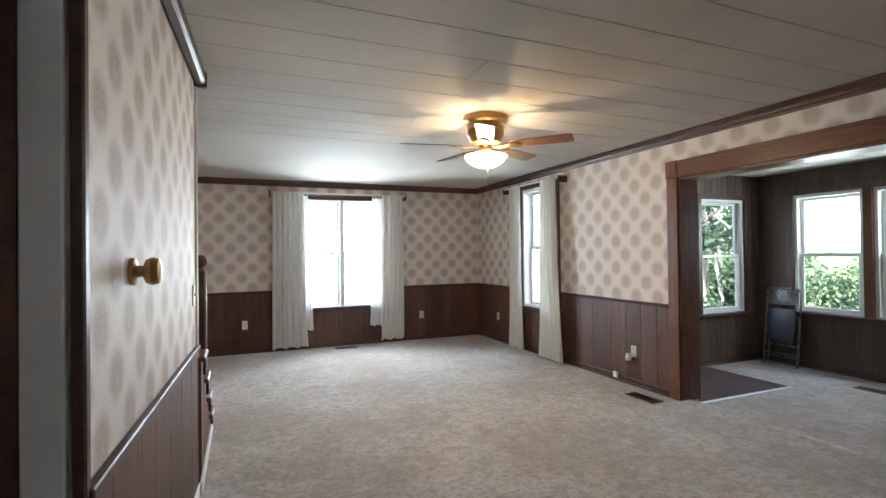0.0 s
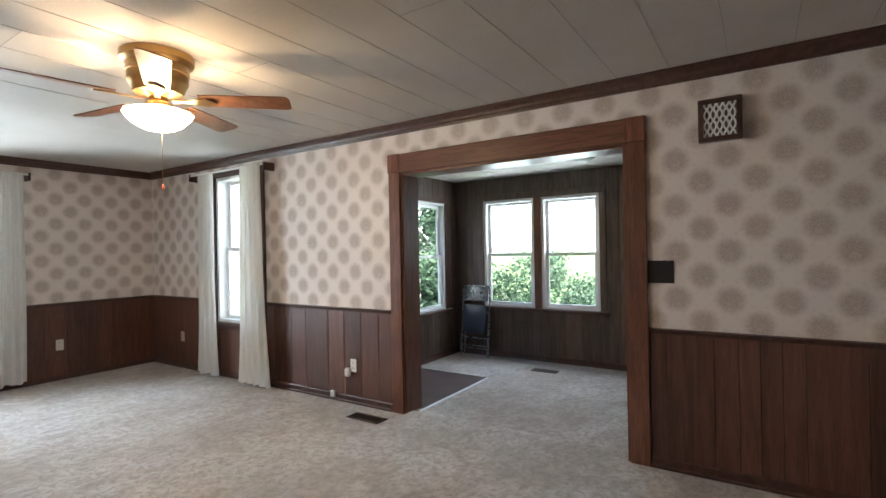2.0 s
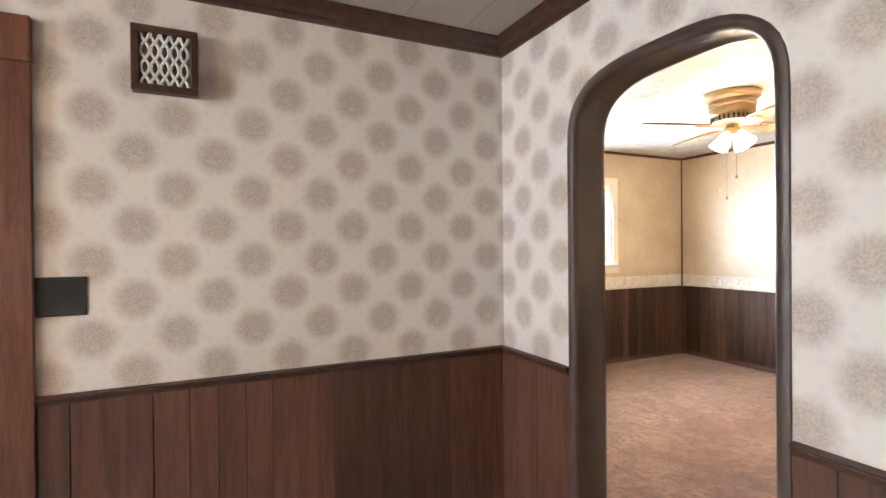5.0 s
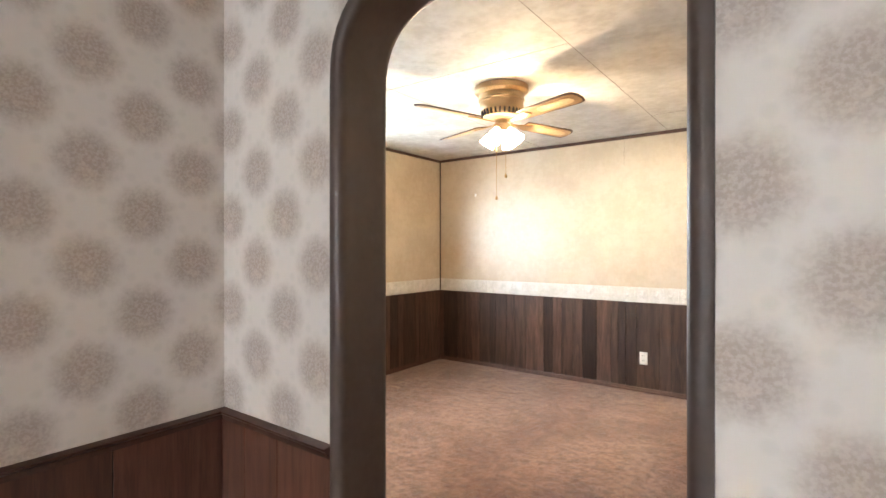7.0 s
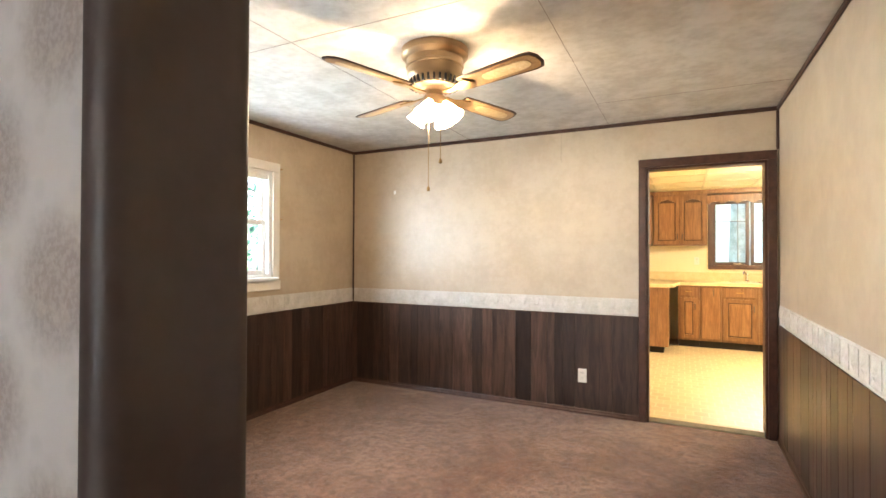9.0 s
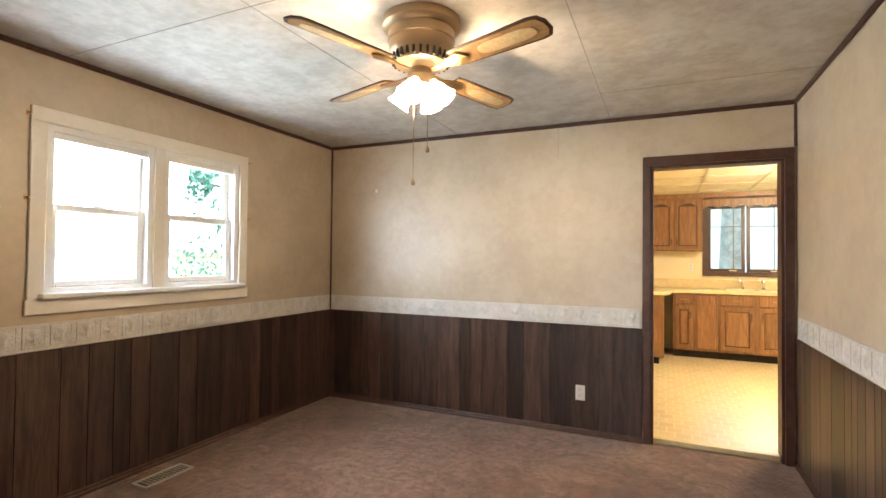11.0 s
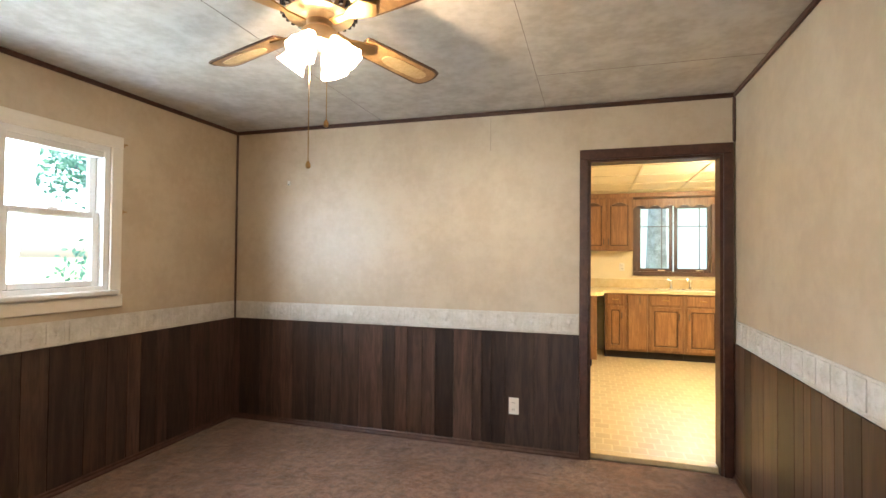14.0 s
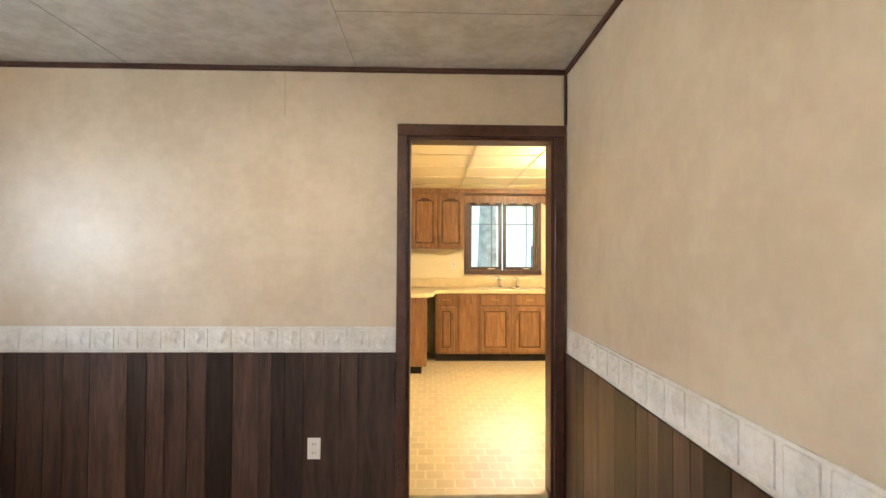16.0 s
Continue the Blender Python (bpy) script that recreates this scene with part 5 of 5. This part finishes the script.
planks(w_d, "N", A2, AL + 0.025, DX - 0.011, 0, 0.83, M_PANEL2, narrow)


# ---- embossed border ----
def border(face, pos, c0, c1):
    """Pressed white strip: flat band, thin ribs and a raised leaf block each 12.5 cm."""
    t = thing("wall_border", "embossed white leaf-pattern border above the wainscot", "wall border", "wall borders", "structure")
    wpart("band", M_BORDER, face, pos, c0, c1, 0.832, 0.972, 0.001, 0.006, t)
    wpart("rib", M_BORDER, face, pos, c0, c1, 0.834, 0.842, 0.006, 0.010, t, "", 0.002)
    n = int((c1 - c0) / 0.125)
    for k in range(n):
        c = c0 + 0.0625 + 0.125 * k
        pl = wpart("plaque", M_BORDER, face, pos, c - 0.050, c + 0.050, 0.850, 0.962, 0.0055, 0.0095, t, "", 0.0035)
        bm = bmesh.new()
        g = []
        for j in range(9):
            row = []
            for i in range(9):
                uu, vv = i / 4 - 1, j / 4 - 1
                leaf = max(0.0, math.cos(3.5 * math.atan2(vv + 0.3, uu)) * 0.5 + 0.5) * max(0.0, 1 - uu * uu) * max(0.0, 1 - vv * vv)
                d = 0.0092 + 0.013 * leaf + 0.002 * noise.noise(Vector((uu * 4 + k, vv * 4, 0))) * max(0.0, 1 - uu * uu)
                cc, z = c + 0.037 * uu, 0.906 + 0.042 * vv
                row.append(bm.verts.new({"E": (pos - d, cc, z), "W": (pos + d, cc, z), "S": (cc, pos + d, z)}[face]))
            g.append(row)
        for j in range(8):
            for i in range(8):
                bm.faces.new((g[j][i], g[j][i + 1], g[j + 1][i + 1], g[j + 1][i]))
        part("leaf_relief", bm, M_BORDER, pl, smooth=True)


border("S", DS, 2.755, DX - 0.018)
border("E", DX, DS + 0.012, A2)
border("W", DW, DS + 0.03, A2)

# ---- outside ----
GZ = -0.75
tagged(part("ground", box(bmesh.new(), -400, 400, -400, 400, GZ - 0.3, GZ), M_GRASS), "mown green lawn round the house", "ground", "", "structure")
slab("wall_outer", M_SIDING, WX - 0.22, WX - 0.13, A2, N + 0.2, GZ, 2.6, "white siding of the house", "wall")


def leaf_cloud(centres, per, size, seed):
    """Many small leaf blades scattered in uneven clumps."""
    r = np.random.default_rng(seed)
    verts, faces = [], []
    for cx, cy, cz, rad in centres:
        d = r.normal(size=(per, 3))
        d /= np.linalg.norm(d, axis=1)[:, None]
        p = np.array((cx, cy, cz)) + d * (rad * r.random((per, 1)) ** 0.45)
        a = r.normal(size=(per, 3))
        a /= np.linalg.norm(a, axis=1)[:, None]
        b = np.cross(a, r.normal(size=(per, 3)))
        b /= np.linalg.norm(b, axis=1)[:, None]
        s = size * (0.6 + 0.8 * r.random((per, 1)))
        for k in range(per):
            i = len(verts)
            verts += [tuple(p[k] - a[k] * s[k]), tuple(p[k] + b[k] * s[k] * 0.45), tuple(p[k] + a[k] * s[k]), tuple(p[k] - b[k] * s[k] * 0.45)]
            faces.append((i, i + 1, i + 2, i + 3))
    return verts, faces


def tree(x, y, height, trunk_r, spread, clumps, per, size, seed, material, low=0.35, label="broad leafy green tree"):
    r = random.Random(seed)
    t = thing("tree", label, "tree", "garden trees")
    bm = bmesh.new()
    pts2 = [(x + 0.06 * noise.noise(Vector((k, seed, 0))), y + 0.06 * noise.noise(Vector((k, 0, seed))), GZ + height * 0.8 * k / 6) for k in range(7)]
    rings = []
    for k, p in enumerate(pts2):
        rr = trunk_r * (1.25 - 0.25 * min(k, 1)) * (1 - 0.13 * k)
        rings.append([bm.verts.new((p[0] + rr * (1 + 0.08 * math.sin(5 * a + k)) * math.cos(a), p[1] + rr * (1 + 0.08 * math.sin(5 * a + k)) * math.sin(a), p[2])) for a in [2 * math.pi * q / 16 for q in range(16)]])
    for a, b in zip(rings, rings[1:]):
        for q in range(16):
            bm.faces.new((a[q], a[(q + 1) % 16], b[(q + 1) % 16], b[q]))
    part("trunk", bm, M_BARK, t, smooth=True)
    centres = []
    for k in range(clumps):
        an, hh = r.random() * 6.283, low + (1 - low) * r.random()
        rad = spread * (0.25 + 0.75 * r.random()) * (1.15 - 0.75 * abs(hh - 0.55))
        centres.append((x + rad * math.cos(an), y + rad * math.sin(an), GZ + height * hh, spread * (0.22 + 0.2 * r.random())))
        if k < 10:
            z0 = GZ + height * (max(0.3, low - 0.15) + 0.04 * k * (1 - low))
            part("limb", tube(bmesh.new(), [(x, y, z0), ((x + centres[-1][0]) / 2, (y + centres[-1][1]) / 2, (z0 + centres[-1][2]) / 2 + 0.1), centres[-1][:3]], trunk_r * 0.22, 6), M_BARK, t)
    v, f = leaf_cloud(centres, per, size, seed)
    me = bpy.data.meshes.new("crown")
    me.from_pydata(v, [], f)
    me.materials.append(material)
    cr = new("crown", me)
    cr.parent = t


def bush(x, y, h, spread, seed, material=None, per=300):
    r = random.Random(seed)
    centres = [(x + spread * r.uniform(-1, 1), y + spread * r.uniform(-1, 1), GZ + 0.15 + (h - 0.2) * r.random(), 0.28 + 0.2 * r.random()) for _ in range(16)]
    t = thing("bush", "loose green garden shrub", "bush", "garden bushes")
    for k in range(5):
        part("stem", tube(bmesh.new(), [(x, y, GZ), (x + 0.1 * (k - 2), y, GZ + h * 0.4), centres[k][:3]], 0.014, 5), M_BARK, t)
    v, f = leaf_cloud(centres, per, 0.045, seed)
    me = bpy.data.meshes.new("foliage")
    me.from_pydata(v, [], f)
    me.materials.append(material or M_LEAF)
    cr = new("foliage", me)
    cr.parent = t


# trees north of the porch, shrubs east of it
tree(8.7, 7.3, 6.5, 0.14, 1.5, 40, 420, 0.075, 3, M_LEAF, 0.05)
tree(11.5, 10.0, 7.5, 0.16, 2.6, 34, 380, 0.10, 5, M_LEAF, 0.08)
for i, (bx, by, hh, sp) in enumerate(((9.2, 6.3, 2.0, 0.9), (10.2, 5.2, 1.8, 0.9), (9.6, 4.2, 1.35, 0.7), (10.6, 7.4, 2.4, 1.0), (9.0, 3.1, 1.1, 0.6), (9.8, 2.3, 1.0, 0.6))):
    bush(bx, by, hh, sp, 20 + i)
tree(9.6, -7.6, 5.5, 0.13, 1.7, 22, 330, 0.055, 7, M_LEAF2, 0.1, "blue-green needled tree beyond the window")
tree(1.35, -12.0, 8.5, 0.27, 3.0, 26, 260, 0.10, 9, M_LEAF, 0.65, "large old tree with thick grey trunk")
tree(0.18, -12.0, 8.5, 0.29, 3.0, 20, 260, 0.10, 11, M_LEAF, 0.65, "large old tree with thick grey trunk")


def neighbour_house(x0, x1, y0, y1, h, label):
    t = thing("house", label, "house", "neighbouring houses")
    part("wall", box(bmesh.new(), x0, x1, y0, y1, GZ, h), M_SIDING, t)
    bm = bmesh.new()
    ym = (y0 + y1) / 2
    v = [bm.verts.new(p) for p in ((x0 - 0.4, y0 - 0.4, h), (x1 + 0.4, y0 - 0.4, h), (x1 + 0.4, y1 + 0.4, h), (x0 - 0.4, y1 + 0.4, h), (x0 - 0.4, ym, h + 2.2), (x1 + 0.4, ym, h + 2.2))]
    for f in ((0, 1, 5, 4), (2, 3, 4, 5), (1, 2, 5), (3, 0, 4), (3, 2, 1, 0)):
        bm.faces.new([v[i] for i in f])
    part("roof", bm, M_ROOF, t)
    for k in range(int((h - GZ) / 0.18)):
        z = GZ + 0.18 * k
        part("siding_board", box(bmesh.new(), x0, x1, y1, y1 + 0.012, z + 0.01, z + 0.178), M_SIDING, t)
    for k in range(3):
        xx = x0 + (x1 - x0) * (k + 0.5) / 3
        w = part("window", box(bmesh.new(), xx - 0.5, xx + 0.5, y1, y1 + 0.05, 0.4, 1.8), M_WHITE, t)
        part("pane", box(bmesh.new(), xx - 0.42, xx + 0.42, y1 + 0.05, y1 + 0.056, 0.48, 1.72), plain("dark_pane", (0.05, 0.06, 0.07), 0.08), w)


neighbour_house(-7, 5, -25, -17, 3.2, "white sided house beyond the kitchen window")
neighbour_house(-4, 6, 26, 34, 3.6, "pale sided house across the street")
